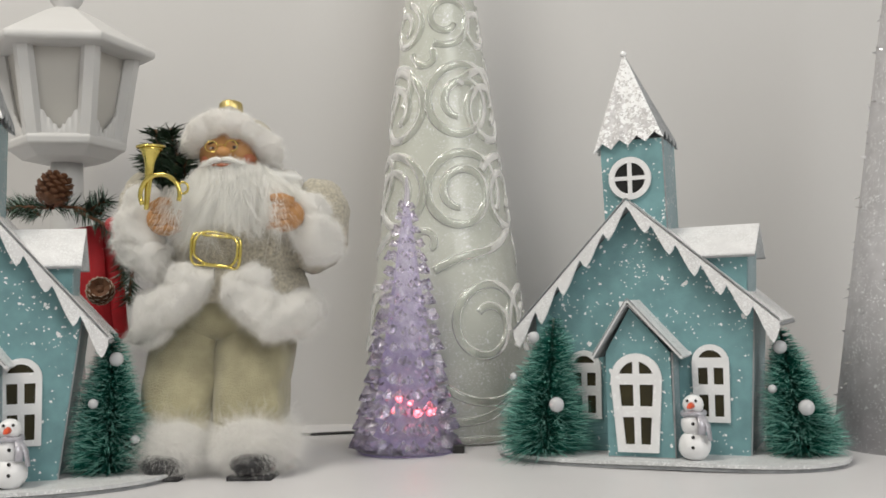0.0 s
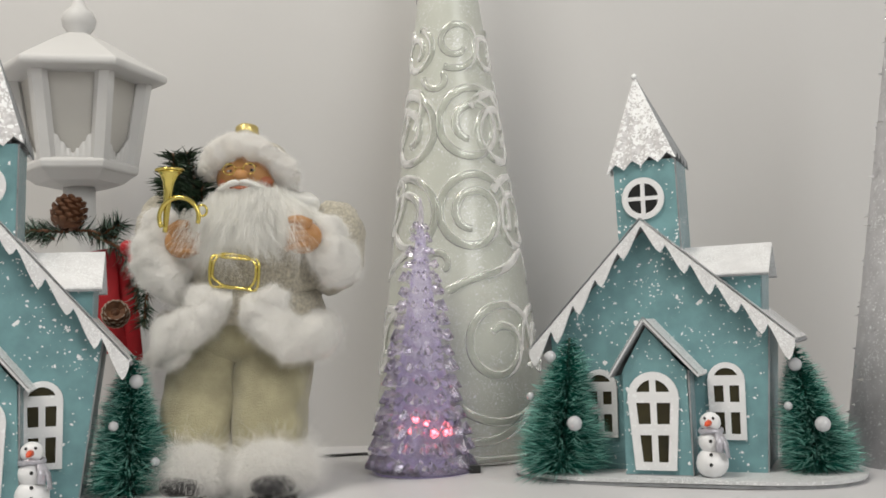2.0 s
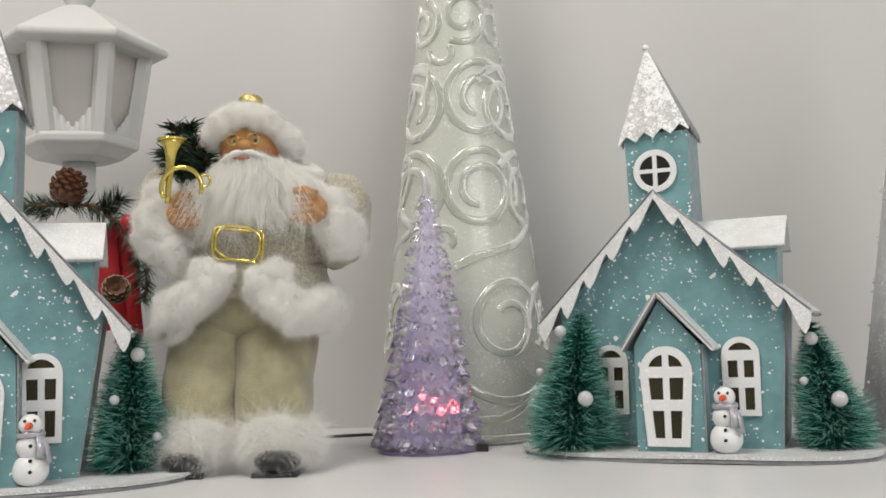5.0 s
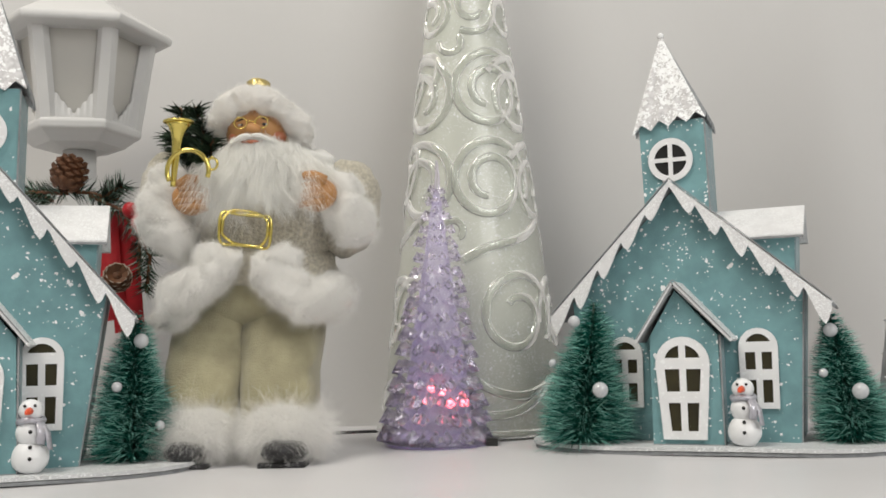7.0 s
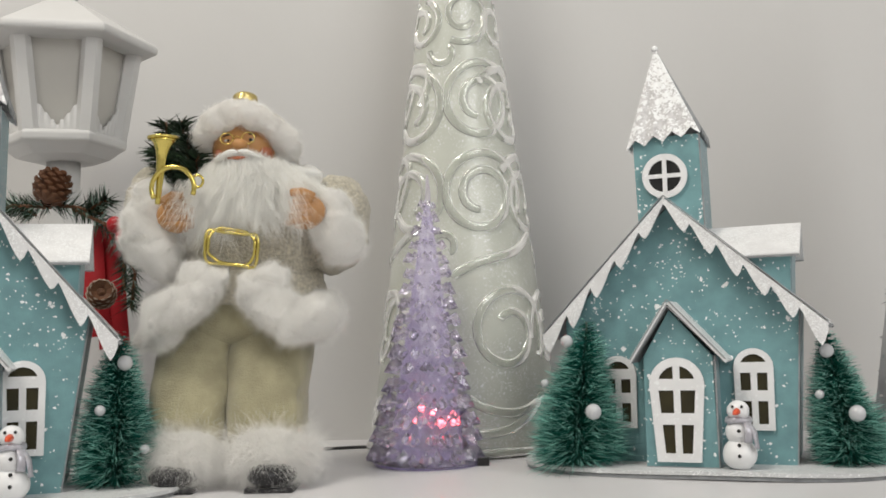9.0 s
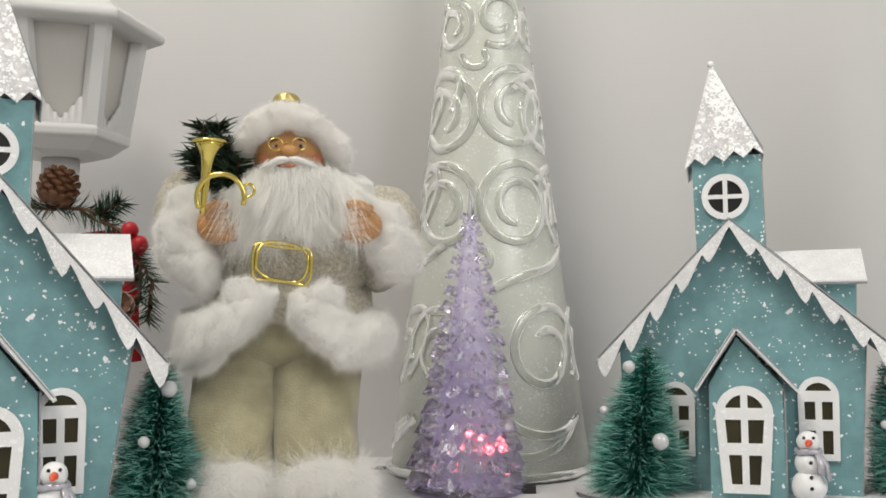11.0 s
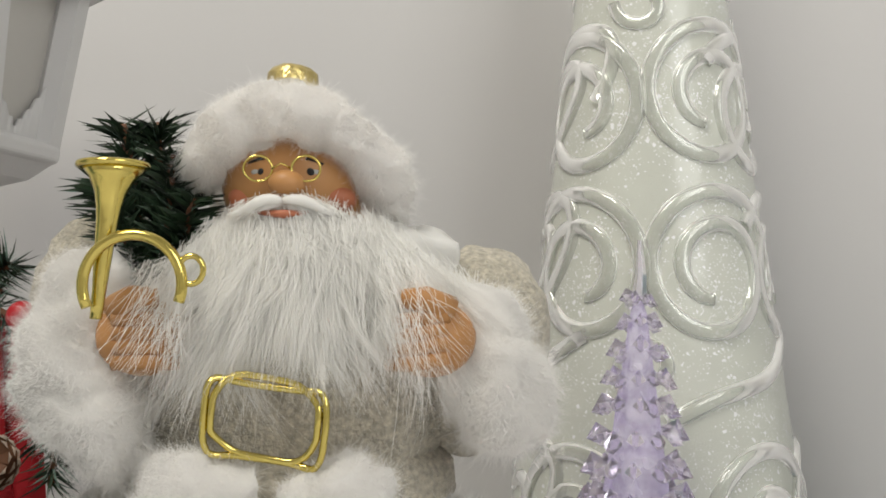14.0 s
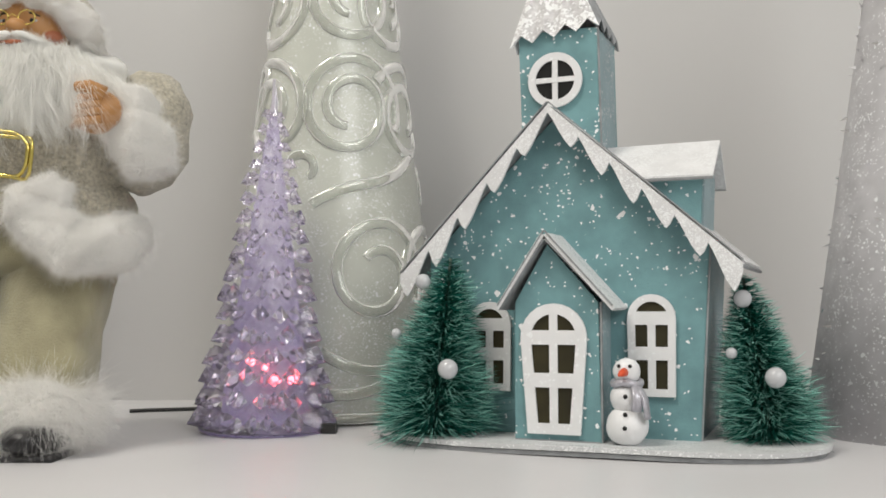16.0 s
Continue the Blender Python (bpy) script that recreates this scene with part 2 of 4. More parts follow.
def tube(points, radius, sides=8, closed=False, flat=1.0):
    """A round bar along points; radius one number or one for each point."""
    p = np.asarray(points, float)
    n = len(p)
    r = np.full(n, radius) if np.isscalar(radius) else np.asarray(radius)
    d = np.roll(p, -1, 0) - np.roll(p, 1, 0) if closed else np.gradient(p, axis=0)
    d /= np.linalg.norm(d, axis=1)[:, None] + 1e-12
    up = np.array([0, 0, 1.0]) if abs(d[0, 2]) < 0.9 else np.array([0, 1.0, 0])
    v = []
    for i in range(n):
        side = np.cross(d[i], up)
        side /= np.linalg.norm(side) + 1e-12
        up = np.cross(side, d[i])
        for j in range(sides):
            a = 2 * np.pi * j / sides
            v.append(p[i] + r[i] * (np.cos(a) * side + flat * np.sin(a) * up))
    f = [(i * sides + j, i * sides + (j + 1) % sides, ((i + 1) % n) * sides + (j + 1) % sides, ((i + 1) % n) * sides + j) for i in range(n if closed else n - 1) for j in range(sides)]
    if not closed:
        f += [tuple(range(sides - 1, -1, -1)), tuple((n - 1) * sides + j for j in range(sides))]
    return v, f


def strands(build, roots, ways, lengths, width, slot, bend=0.5, droop=0.0, wave=0.0, steps=3, sway=None):
    """Many tapered hairs or needles as flat blades."""
    n = len(roots)
    ways = ways / (np.linalg.norm(ways, axis=1)[:, None] + 1e-9)
    side = np.cross(ways, rng.normal(size=(n, 3)))
    side /= np.linalg.norm(side, axis=1)[:, None] + 1e-9
    curl = rng.normal(size=(n, 3)) * bend + (0 if sway is None else sway)
    phase = rng.uniform(0, 6.28, n)
    rows = []
    for k in range(steps + 1):
        s = k / steps
        at = roots + ways * (lengths * s)[:, None] + curl * (lengths * s * s)[:, None]
        at[:, 2] -= droop * lengths * s * s
        if wave:
            at += side * (wave * np.sin(phase + 7 * s) * s)[:, None]
        w = width * (1 - s) ** 0.6
        if k < steps:
            rows += [at - side * w / 2, at + side * w / 2]
        else:
            rows.append(at)
    per = 2 * steps + 1
    v = np.stack(rows, 1).reshape(-1, 3)
    f = []
    for i in range(n):
        b = i * per
        for k in range(steps - 1):
            f.append((b + 2 * k, b + 2 * k + 1, b + 2 * k + 3, b + 2 * k + 2))
        f.append((b + per - 3, b + per - 2, b + per - 1))
    build.add(v, f, slot)


def hairy(build, shape, inner, per_mm2, length, slot, droop=0.25, loose=0.55, width=0.00026):
    """A soft body and the short hair that covers it; inner: points along its middle, to tell the outside."""
    v, f = shape
    build.add(v, f, slot)
    v, inner = np.asarray(v, float), np.asarray(inner, float).reshape(-1, 3)
    tri = np.array([t for q in f if len(q) == 4 for t in ((q[0], q[1], q[2]), (q[0], q[2], q[3]))])
    a, b, c = v[tri[:, 0]], v[tri[:, 1]], v[tri[:, 2]]
    cross = np.cross(b - a, c - a)
    size = np.linalg.norm(cross, axis=1) / 2
    count = int(size.sum() * 1e6 * per_mm2)
    pick = rng.choice(len(tri), count, p=size / size.sum())
    r1, r2 = np.sqrt(rng.uniform(size=count))[:, None], rng.uniform(size=count)[:, None]
    at = (1 - r1) * a[pick] + r1 * (1 - r2) * b[pick] + r1 * r2 * c[pick]
    near = inner[np.argmin(((at[:, None] - inner[None]) ** 2).sum(-1), axis=1)]
    out = at - near
    out /= np.linalg.norm(out, axis=1)[:, None] + 1e-9
    swirl = np.array([noise.noise_vector(Vector(p) * 130) for p in at]) * 0.9
    strands(build, at - out * 0.0006, out + swirl + rng.normal(size=(count, 3)) * loose, length * rng.uniform(0.4, 1.1, count), width, slot, 0.85, droop, steps=3)


def fur_roll(build, points, radii, slot, per_mm2=5.5, length=0.0043, flat=1.0):
    """A thick fur trim along a line of points."""
    p = np.asarray(points, float)
    s = np.linspace(0, len(p) - 1, 9 * (len(p) - 1) + 1)
    k = np.arange(len(p))
    line = np.stack([np.interp(s, k, p[:, i]) for i in range(3)], 1)
    for _ in range(4):
        line[1:-1] = (line[:-2] + 2 * line[1:-1] + line[2:]) / 4
    r = np.interp(s, k, radii)
    r *= np.sqrt(np.clip(np.minimum(s, s[-1] - s) / 0.45, 0.12, 1))
    hairy(build, crumple(crumple(tube(line, r * 0.93, 20, False, flat), 0.0040, 70), 0.0018, 190), line, per_mm2 * 1.5, length * 0.72, slot, 0.35, 0.80, 0.00013)


# ---------- room ----------
def room():
    tagged(Build().add(*box(-1.5, 1.5, -1.3, 0.882, -0.03, 0.0)).link("floor", M_TABLE, smooth=False), "white smooth display surface under the figures", "floor", kind="structure")
    tagged(Build().add(*box(-1.5, 1.5, 0.882, 0.94, -0.03, 2.2)).link("wall_north", M_WALL, smooth=False), "plain white wall behind the display", "wall", kind="structure")
    for name, b in (("wall_west", (-1.56, -1.5, -1.3, 0.94, -0.03, 2.2)), ("wall_east", (1.5, 1.56, -1.3, 0.94, -0.03, 2.2)), ("wall_south", (-1.56, 1.56, -1.36, -1.3, -0.03, 2.2))):
        tagged(Build().add(*box(*b)).link(name, M_ROOM, smooth=False), "plain white wall closing the room", "wall", kind="structure")
    tagged(Build().add(*box(-1.56, 1.56, -1.36, 0.94, 2.2, 2.26)).link("ceiling", M_ROOM, smooth=False), "plain white ceiling", "ceiling", kind="structure")


room()


# ---------- card house ----------
def arch(cx, z0, zs, w0, w1, n=12, rise=1.0):
    """An upright outline with a round head: foot at z0 of half width w0, spring at zs of half width w1."""
    pts = [(cx - w0, z0)] + [(cx - w1 * math.cos(math.pi * i / n), zs + rise * w1 * math.sin(math.pi * i / n)) for i in range(n + 1)] + [(cx + w0, z0)]
    return pts


def scallop(p, q, depth, teeth, n=8, base=0.004):
    """The upper and lower lines of a trim from p to q with hanging rounded teeth."""
    up, low = [], []
    for i in range(teeth * n + 1):
        s = i / (teeth * n)
        x, z = p[0] + (q[0] - p[0]) * s, p[1] + (q[1] - p[1]) * s
        k, ph = i // n, (i % n) / n
        tooth = math.sin(math.pi / 2 * ph / 0.75) ** 1.4 if ph < 0.75 else (1 - (ph - 0.75) / 0.25) ** 0.7
        size = 0.70 + 0.42 * s + 0.5 * noise.noise((k * 1.7 + 0.4, p[1] * 31, q[0] * 23))
        d = base + depth * tooth * size
        up.append((x, z))
        low.append((x, z - d))
    return up, low


def roof_slab(p, q, y0, y1, thick):
    dx, dz = q[0] - p[0], q[1] - p[1]
    n = math.hypot(dx, dz)
    ox, oz = -dz / n * thick, dx / n * thick
    if oz < 0:
        ox, oz = -ox, -oz
    return slab([p, q, (q[0] + ox, q[1] + oz), (p[0] + ox, p[1] + oz)], y0, y1)


def bristle_tree(house, at, height, radius, lean, pearls):
    tree = new("bottlebrush_tree")
    tree.parent = house
    tree.location = at
    tagged(tree, "dark green frosted bottlebrush tree with pearl beads")
    top = np.array([lean[0], lean[1], height])
    Build().add(*lathe([(0.008, 0), (0.008, 0.0015), (0.003, 0.004)], 16)).link("foot", M_WIRE, tree)
    Build().add(*tube([(0, 0, 0.0), tuple(top * 0.5), tuple(top * 0.97)], 0.0009)).link("trunk", M_WIRE, tree)
    b = Build()
    for count, slot, grow in ((7200, 0, 1.0), (3000, 1, 1.06)):
        s = 1 - np.sqrt(rng.uniform(0.0, 1.0, count)) * 0.96
        s = np.clip(s, 0.04, 0.985)
        a = rng.uniform(0, 2 * np.pi, count)
        reach = radius * (1 - s) ** 0.66 * rng.uniform(0.78, 1.10, count) + 0.0025
        reach *= 1 + 0.10 * np.sin(a * 3 + s * 9)
        way = np.stack([np.cos(a), np.sin(a), rng.normal(0.10, 0.22, count)], 1)
        root = top * s[:, None]
        if slot:
            root = root + way * (reach * 0.62)[:, None]
            reach = reach * 0.40 * grow
        strands(b, root, way, reach, 0.00060 if not slot else 0.00050, slot, bend=0.10, droop=0.05, steps=2)
    tagged(b.link("bristles", [M_GREEN, M_FROST], tree), kind="stuff")
    for x, y, z, r in pearls:
        Build().add(*blob((x, y, z), (r * 0.86, r * 0.86, r * 0.86), seg=20)).link("pearl", M_PEARL, tree)


def snowman(house, at):
    b = Build()
    for z, r in ((0.0085, 0.0098), (0.0215, 0.0078), (0.0335, 0.0064)):
        b.add(*blob((0, 0, z), (r, r * 0.92, r * 0.95), 0.05, 24, 160))
    body = b.link("snowman", M_RESIN, house, "small white resin snowman with grey scarf and carrot nose")
    body.location = at
    Build().add(*tube([(0, -0.0055, 0.0335), (-0.0008, -0.0085, 0.0330), (-0.0016, -0.0108, 0.0322)], [0.0021, 0.0016, 0.0004])).link("nose", M_NOSE, body)
    for x in (-0.0026, 0.0026):
        Build().add(*blob((x, -0.0054, 0.0362), (0.0009, 0.0007, 0.0009), seg=10)).link("eye", M_BLACK, body)
    for z, y in ((0.0225, -0.0070), (0.0145, -0.0077), (0.0085, -0.0090)):
        Build().add(*blob((0.0006, y, z), (0.0011, 0.0008, 0.0011), seg=10)).link("button", M_BLACK, body)
    s = Build().add(*tube([(0.0062 * math.cos(a), 0.0058 * math.sin(a), 0.0282 + 0.0006 * math.sin(3 * a)) for a in np.linspace(0, 2 * np.pi, 24)[:-1]], 0.0017, 8, True))
    s.add(*tube([(0.0045, -0.0045, 0.0280), (0.0062, -0.0070, 0.0225), (0.0058, -0.0080, 0.0160)], [0.0022, 0.0028, 0.0026], 8, False, 0.4))
    s.add(*tube([(0.0055, -0.0035, 0.0280), (0.0092, -0.0050, 0.0215), (0.0105, -0.0060, 0.0125)], [0.0018, 0.0025, 0.0022], 8, False, 0.4))
    s.link("scarf", M_SCARF, body)


def arched_window(house, name, cx, z0, zs, w0, w1, y, rows, bar, rim, arch_single):
    """A white card frame with bars in front of dark film panes."""
    win = new(name)
    win.parent = house
    outer = arch(cx, z0, zs, w0, w1)
    inner = arch(cx, z0 + rim, zs, w0 - rim, w1 - rim)
    f = Build().add(*ribbon(inner, outer, y - 0.0022, y - 0.0004))
    f.add(*slab([(cx - w0, z0), (cx + w0, z0), (cx + w0 - rim, z0 + rim), (cx - w0 + rim, z0 + rim)], y - 0.0022, y - 0.0004))
    step = (zs - z0 - rim) / rows

    def half(z):
        return w0 - rim + (w1 - w0) * (z - z0) / (zs - z0)

    levels = [z0 + rim + step * k for k in range(1, rows)] + [zs]
    for z in levels:
        f.add(*box(cx - half(z) - 0.0005, cx + half(z) + 0.0005, y - 0.0021, y - 0.0005, z - bar * 0.72, z + bar * 0.72))
    f.add(*box(cx - bar * 0.42, cx + bar * 0.42, y - 0.00205, y - 0.00055, z0 + rim * 0.5, zs if arch_single else zs + w1 - rim * 0.6))
    f.link("frame", M_FRAME, win, smooth=False)
    edges = [z0 + rim * 0.6] + levels
    for k in range(rows):
        for side in (-1, 1):
            a, b = edges[k], edges[k + 1]
            xs = [(cx, a), (cx + side * half(a) * 1.02, a), (cx + side * half(b) * 1.02, b), (cx, b)]
            Build().add(*slab(xs if side > 0 else xs[::-1], y - 0.0010, y + 0.0006)).link("pane", M_PANE, win, smooth=False)
    head = arch(cx, zs, zs, w1 - rim * 0.9, w1 - rim * 0.9)
    Build().add(*slab(head[1:-1], y - 0.0010, y + 0.0006)).link("pane", M_PANE, win, smooth=False)
    return win


def card_house(m, label, apex, left, right, foot, lean, board, porch, door, windows, rose, steeple, spire, dormer_at, trees, snow):
    """All in metres in the plane of the front. apex, left, right: the gable's trim; foot, lean: x of the right wall's foot and top;
    porch: x0, x1, eave, ridge x and z, left and right tip; door, windows: centre, foot, spring, half widths; rose: centre;
    steeple: x of foot and top at both sides; spire: tip x and z, base centre x and z; dormer_at: ridge, eave, end; trees: place, height, radius, lean, pearls."""
    house = thing("card_house", m, label, "toy house", "glitter card houses")
    top = 0.0046
    # base board, and under it a dark layer standing in for its shadow gap
    edge = []
    for i in range(72):
        a = 2 * np.pi * i / 72
        c, t = np.cos(a), np.sin(a)
        edge.append((board[0] + board[1] * abs(c) ** 0.7 * np.sign(c), board[2] + board[3] * abs(t) ** 0.75 * np.sign(t)))
    n = len(edge)
    for name, z0, z1, grow, mat in (("base_board", 0.0024, top, 1.0, M_BOARD), ("base_shadow_gap", 0.0, 0.0019, 0.985, M_CARD)):
        v = [(x * grow, y * grow, z + 0.0004 * (1 + math.sin(x * 40))) for z in (z0, z1) for x, y in edge]
        Build().add(v, [tuple(range(n - 1, -1, -1)), tuple(range(n, 2 * n))] + [(i, (i + 1) % n, (i + 1) % n + n, i + n) for i in range(n)]).link(name, mat, house, smooth=False)
    fall = (apex[1] - right[1]) / (right[0] - apex[0])

    def slope(x):
        return apex[1] - fall * (x - apex[0])

    yf, yb = -0.028, 0.040
    z = top - 0.0006
    # walls
    lx = left[0] + 0.012
    lz = left[1] + (apex[1] - left[1]) * 0.012 / (apex[0] - left[0])
    gable = [(lx + 0.003, z), (foot, z), (lean, slope(lean) - 0.003), (apex[0], apex[1] - 0.003), (lx, lz - 0.003)]
    Build().add(*slab(gable, yf, yf + 0.002)).link("front_wall", M_TEAL, house, smooth=False)
    Build().add(*slab(gable, yb - 0.002, yb)).link("back_wall", M_TEAL, house, smooth=False)
    for x0, x1, h in ((lx + 0.003, lx, lz - 0.0035), (foot - 0.002, lean - 0.002, slope(lean) - 0.0035)):
        Build().add(*slab([(x0, z), (x0 + 0.002, z), (x1 + 0.002, h), (x1, h)], yf + 0.0021, yb - 0.0021)).link("side_wall", M_SIDE, house, "pale grey-blue card side wall", smooth=False)
    # dark line of the cut card along the right corner
    Build().add(*slab([(foot + 0.0001, z), (foot + 0.0009, z), (lean + 0.0009, slope(lean) - 0.004), (lean + 0.0001, slope(lean) - 0.004)], yf + 0.0004, yf + 0.0016)).link("cut_edge", M_CARD, house, "dark cut card edge", smooth=False)
    # roof, with a dark card core showing at the edge
    for tip in (left, right):
        Build().add(*roof_slab(apex, tip, yf - 0.010, yb + 0.006, 0.0018)).link("roof", M_SNOW, house, smooth=False)
        k = 1.01
        Build().add(*roof_slab((apex[0], apex[1] - 0.0021), (apex[0] + (tip[0] - apex[0]) * k, tip[1] - 0.0021), yf - 0.0097, yb + 0.005, 0.0016)).link("roof_lining", M_CARD, house, smooth=False)
    for tip, teeth in ((left, 5), (right, 6)):
        up, low = scallop((apex[0], apex[1] + 0.002), (tip[0], tip[1] + 0.001), 0.0105, teeth)
        Build().add(*ribbon(low, up, yf - 0.0120, yf - 0.0104)).link("scalloped_trim", M_SNOW, house, "white glitter scalloped trim", smooth=False)
        up = [(x, h + 0.0011) for x, h in (up[0], up[-1])]
        Build().add(*roof_slab(up[0], up[1], yf - 0.0126, yf - 0.0100, 0.0006)).link("trim_edge", M_CARD, house, "dark cut card edge", smooth=False)
    # porch
    px0, px1, pe, pmx, pmz, pl, pr = porch
    pf = -0.050
    peak = [(px0, z), (px1, z), (px1 - 0.001, pe), (pmx, pmz - 0.004), (px0 + 0.0004, pe)]
    porch_front = Build().add(*slab(peak, pf, pf + 0.002)).link("porch", M_TEAL, house, smooth=False)
    for x in (px0, px1 - 0.002):
        Build().add(*box(x, x + 0.002, pf + 0.0021, yf - 0.0001, z, pe)).link("porch_side", M_CARD if x == px0 else M_SIDE, porch_front, smooth=False)
    Build().add(*box(px1 - 0.0002, px1 + 0.0007, pf + 0.0003, pf + 0.0017, z, pe)).link("cut_edge", M_CARD, porch_front, "dark cut card edge", smooth=False)
    Build().add(*box(px0 + 0.0005, px1 - 0.0005, pf - 0.0012, pf + 0.0004, z, z + 0.0012)).link("sill", M_CARD, porch_front, "dark cut card edge", smooth=False)
    for tip in (pl, pr):
        Build().add(*roof_slab((pmx, pmz), tip, pf - 0.006, yf + 0.001, 0.0020)).link("porch_roof", M_SNOW, porch_front, smooth=False)
        Build().add(*roof_slab((pmx, pmz - 0.0019), tip, pf - 0.0055, yf + 0.001, 0.0016)).link("porch_lining", M_CARD, porch_front, smooth=False)
        Build().add(*roof_slab((pmx, pmz + 0.0021), (tip[0], tip[1] + 0.0021), pf - 0.0064, pf - 0.0050, 0.0006)).link("roof_edge", M_CARD, porch_front, "dark cut card edge", smooth=False)
    arched_window(house, "door", door[0], door[1], door[2], door[3], door[4], pf, 2, 0.0047, 0.0050, False)
    for cx, z0, zs, w0, w1 in windows:
        arched_window(house, "window", cx, z0, zs, w0, w1, yf, 2, 0.0044, 0.0036, True)
    # steeple, leaning a little
    fx0, fx1, tx0, tx1 = steeple
    sf, sb = -0.0185, 0.0225
    st = spire[3] + 0.004
    sm = (sf + sb) / 2
    low = slope(fx1) - 0.012
    tower = Build().add(*slab([(fx0, low + 0.010), (fx1, low), (tx1, st), (tx0, st)], sf, sf + 0.002)).link("steeple", M_TEAL, house, smooth=False)
    Build().add(*slab([(fx0, low + 0.010), (fx1, low), (tx1, st), (tx0, st)], sb - 0.002, sb)).link("steeple_back", M_TEAL, tower, smooth=False)
    for a, b in ((fx0, tx0), (fx1 - 0.002, tx1 - 0.002)):
        Build().add(*slab([(a, low), (a + 0.002, low), (b + 0.002, st), (b, st)], sf + 0.0021, sb - 0.0021)).link("steeple_side", M_SIDE, tower, smooth=False)
    Build().add(*slab([(fx1 + 0.0001, low), (fx1 + 0.0009, low), (tx1 + 0.0009, st), (tx1 + 0.0001, st)], sf + 0.0004, sf + 0.0016)).link("cut_edge", M_CARD, tower, "dark cut card edge", smooth=False)
    Build().add(*box(tx0 + 0.002, tx1 - 0.002, sf + 0.002, sb - 0.002, st - 0.005, st - 0.003)).link("steeple_floor", M_CARD, tower, smooth=False)
    tip = Vector((spire[0], sm, spire[1]))
    half = 0.0236
    for side in range(4):
        turn = Matrix.Rotation(side * math.pi / 2, 4, "Z")
        teeth = 4
        pts = []
        for i in range(teeth * 2 + 1):
            t = -half + 2 * half * i / (teeth * 2)
            pts.append((t, -half, -0.0010 if i % 2 == 0 else 0.0042))
        verts = [tip]
        for p in pts:
            q = turn @ Vector(p)
            verts.append(Vector((spire[2] + q[0], sm + q[1], spire[3] + q[2] + 0.15 * q[0] - 0.05 * q[1])))
        inner = [Vector((spire[2] + (q[0] - spire[2]) * 0.965, sm + (q[1] - sm) * 0.965, q[2] - (0.0016 if k == 0 else 0.0))) for k, q in enumerate(verts)]
        k = len(verts)
        f = [(0, i, i + 1) for i in range(1, k - 1)] + [(k, k + i + 1, k + i) for i in range(1, k - 1)] + [(i, k + i, k + i + 1, i + 1) for i in range(1, k - 1)]
        # side 1, turned from the key lamp, has its shade painted in dark grey
        Build().add([tuple(q) for q in verts] + [tuple(q) for q in inner], f).link("spire", M_SPIRE if side in (0, 3) else M_CARD if side == 1 else M_SNOW, tower, "silver-white spire panel, the right one greyed as shade", smooth=False)
    Build().add(*blob((tip[0], tip[1], tip[2] - 0.001), (0.0022, 0.0022, 0.0022), 0.2, 10)).link("spire_tip", M_SPIRE, tower)
    # round window
    ring = new("rose_window")
    ring.parent = house
    cx, cz = rose
    ro, ri = 0.0142, 0.0103
    circ = [(math.cos(a), math.sin(a)) for a in np.linspace(0, 2 * np.pi, 41)[:-1]]
    f = Build().add(*ribbon([(cx + ri * c, cz + ri * t) for c, t in circ], [(cx + ro * c, cz + ro * t) for c, t in circ], sf - 0.0020, sf - 0.0004, True))
    f.add(*box(cx - 0.0014, cx + 0.0014, sf - 0.0019, sf - 0.0006, cz - ri, cz + ri)).add(*box(cx - ri, cx + ri, sf - 0.0018, sf - 0.0005, cz - 0.0013, cz + 0.0013))
    f.link("frame", M_FRAME, ring, smooth=False)
    for q in range(4):
        arc = [(cx, cz)] + [(cx + ri * 1.03 * math.cos(a), cz + ri * 1.03 * math.sin(a)) for a in np.linspace(q * np.pi / 2, (q + 1) * np.pi / 2, 9)]
        Build().add(*slab(arc, sf - 0.0009, sf + 0.0006)).link("pane", M_BLACK, ring, smooth=False)
    # dormer on the long slope
    d0, d1 = -0.022, 0.022
    ridge, eave, end = dormer_at
    xe, wt, xw = apex[0] + (apex[1] - eave) / fall, eave + 0.003, end - 0.0060
    xr = apex[0] + (apex[1] - ridge) / fall
    side = [(xe - 0.012, slope(xe - 0.012) - 0.006), (xw - 0.0015, slope(xw) - 0.006), (xw, wt), (xe - 0.004, wt)]
    dormer = Build().add(*slab(side, d0, d0 + 0.0018)).link("dormer", M_TEAL, house, smooth=False)
    Build().add(*slab(side, d1 - 0.0018, d1)).link("dormer_side", M_TEAL, dormer, smooth=False)
    mid = (d0 + d1) / 2
    v = [(xw - 0.0025, d0 + 0.002, slope(xw) - 0.006), (xw - 0.0025, d1 - 0.002, slope(xw) - 0.006), (xw - 0.001, d1 - 0.002, wt), (xw - 0.001, mid, ridge - 0.003), (xw - 0.001, d0 + 0.002, wt)]
    v += [(x + 0.0018, y, zz) for x, y, zz in v]
    Build().add(v, [(0, 1, 2, 3, 4), (9, 8, 7, 6, 5)] + [(i, i + 5, (i + 1) % 5 + 5, (i + 1) % 5) for i in range(5)]).link("dormer_end", M_SIDE, dormer, smooth=False)
    for t in (-1, 1):
        ye = mid + t * 0.0275
        v = [(xr - 0.010, mid, ridge), (end, mid, ridge + 0.0005), (end - 0.0005, ye, eave), (xe - 0.010, ye, eave)]
        v += [(x, y, zz + 0.0018) for x, y, zz in v]
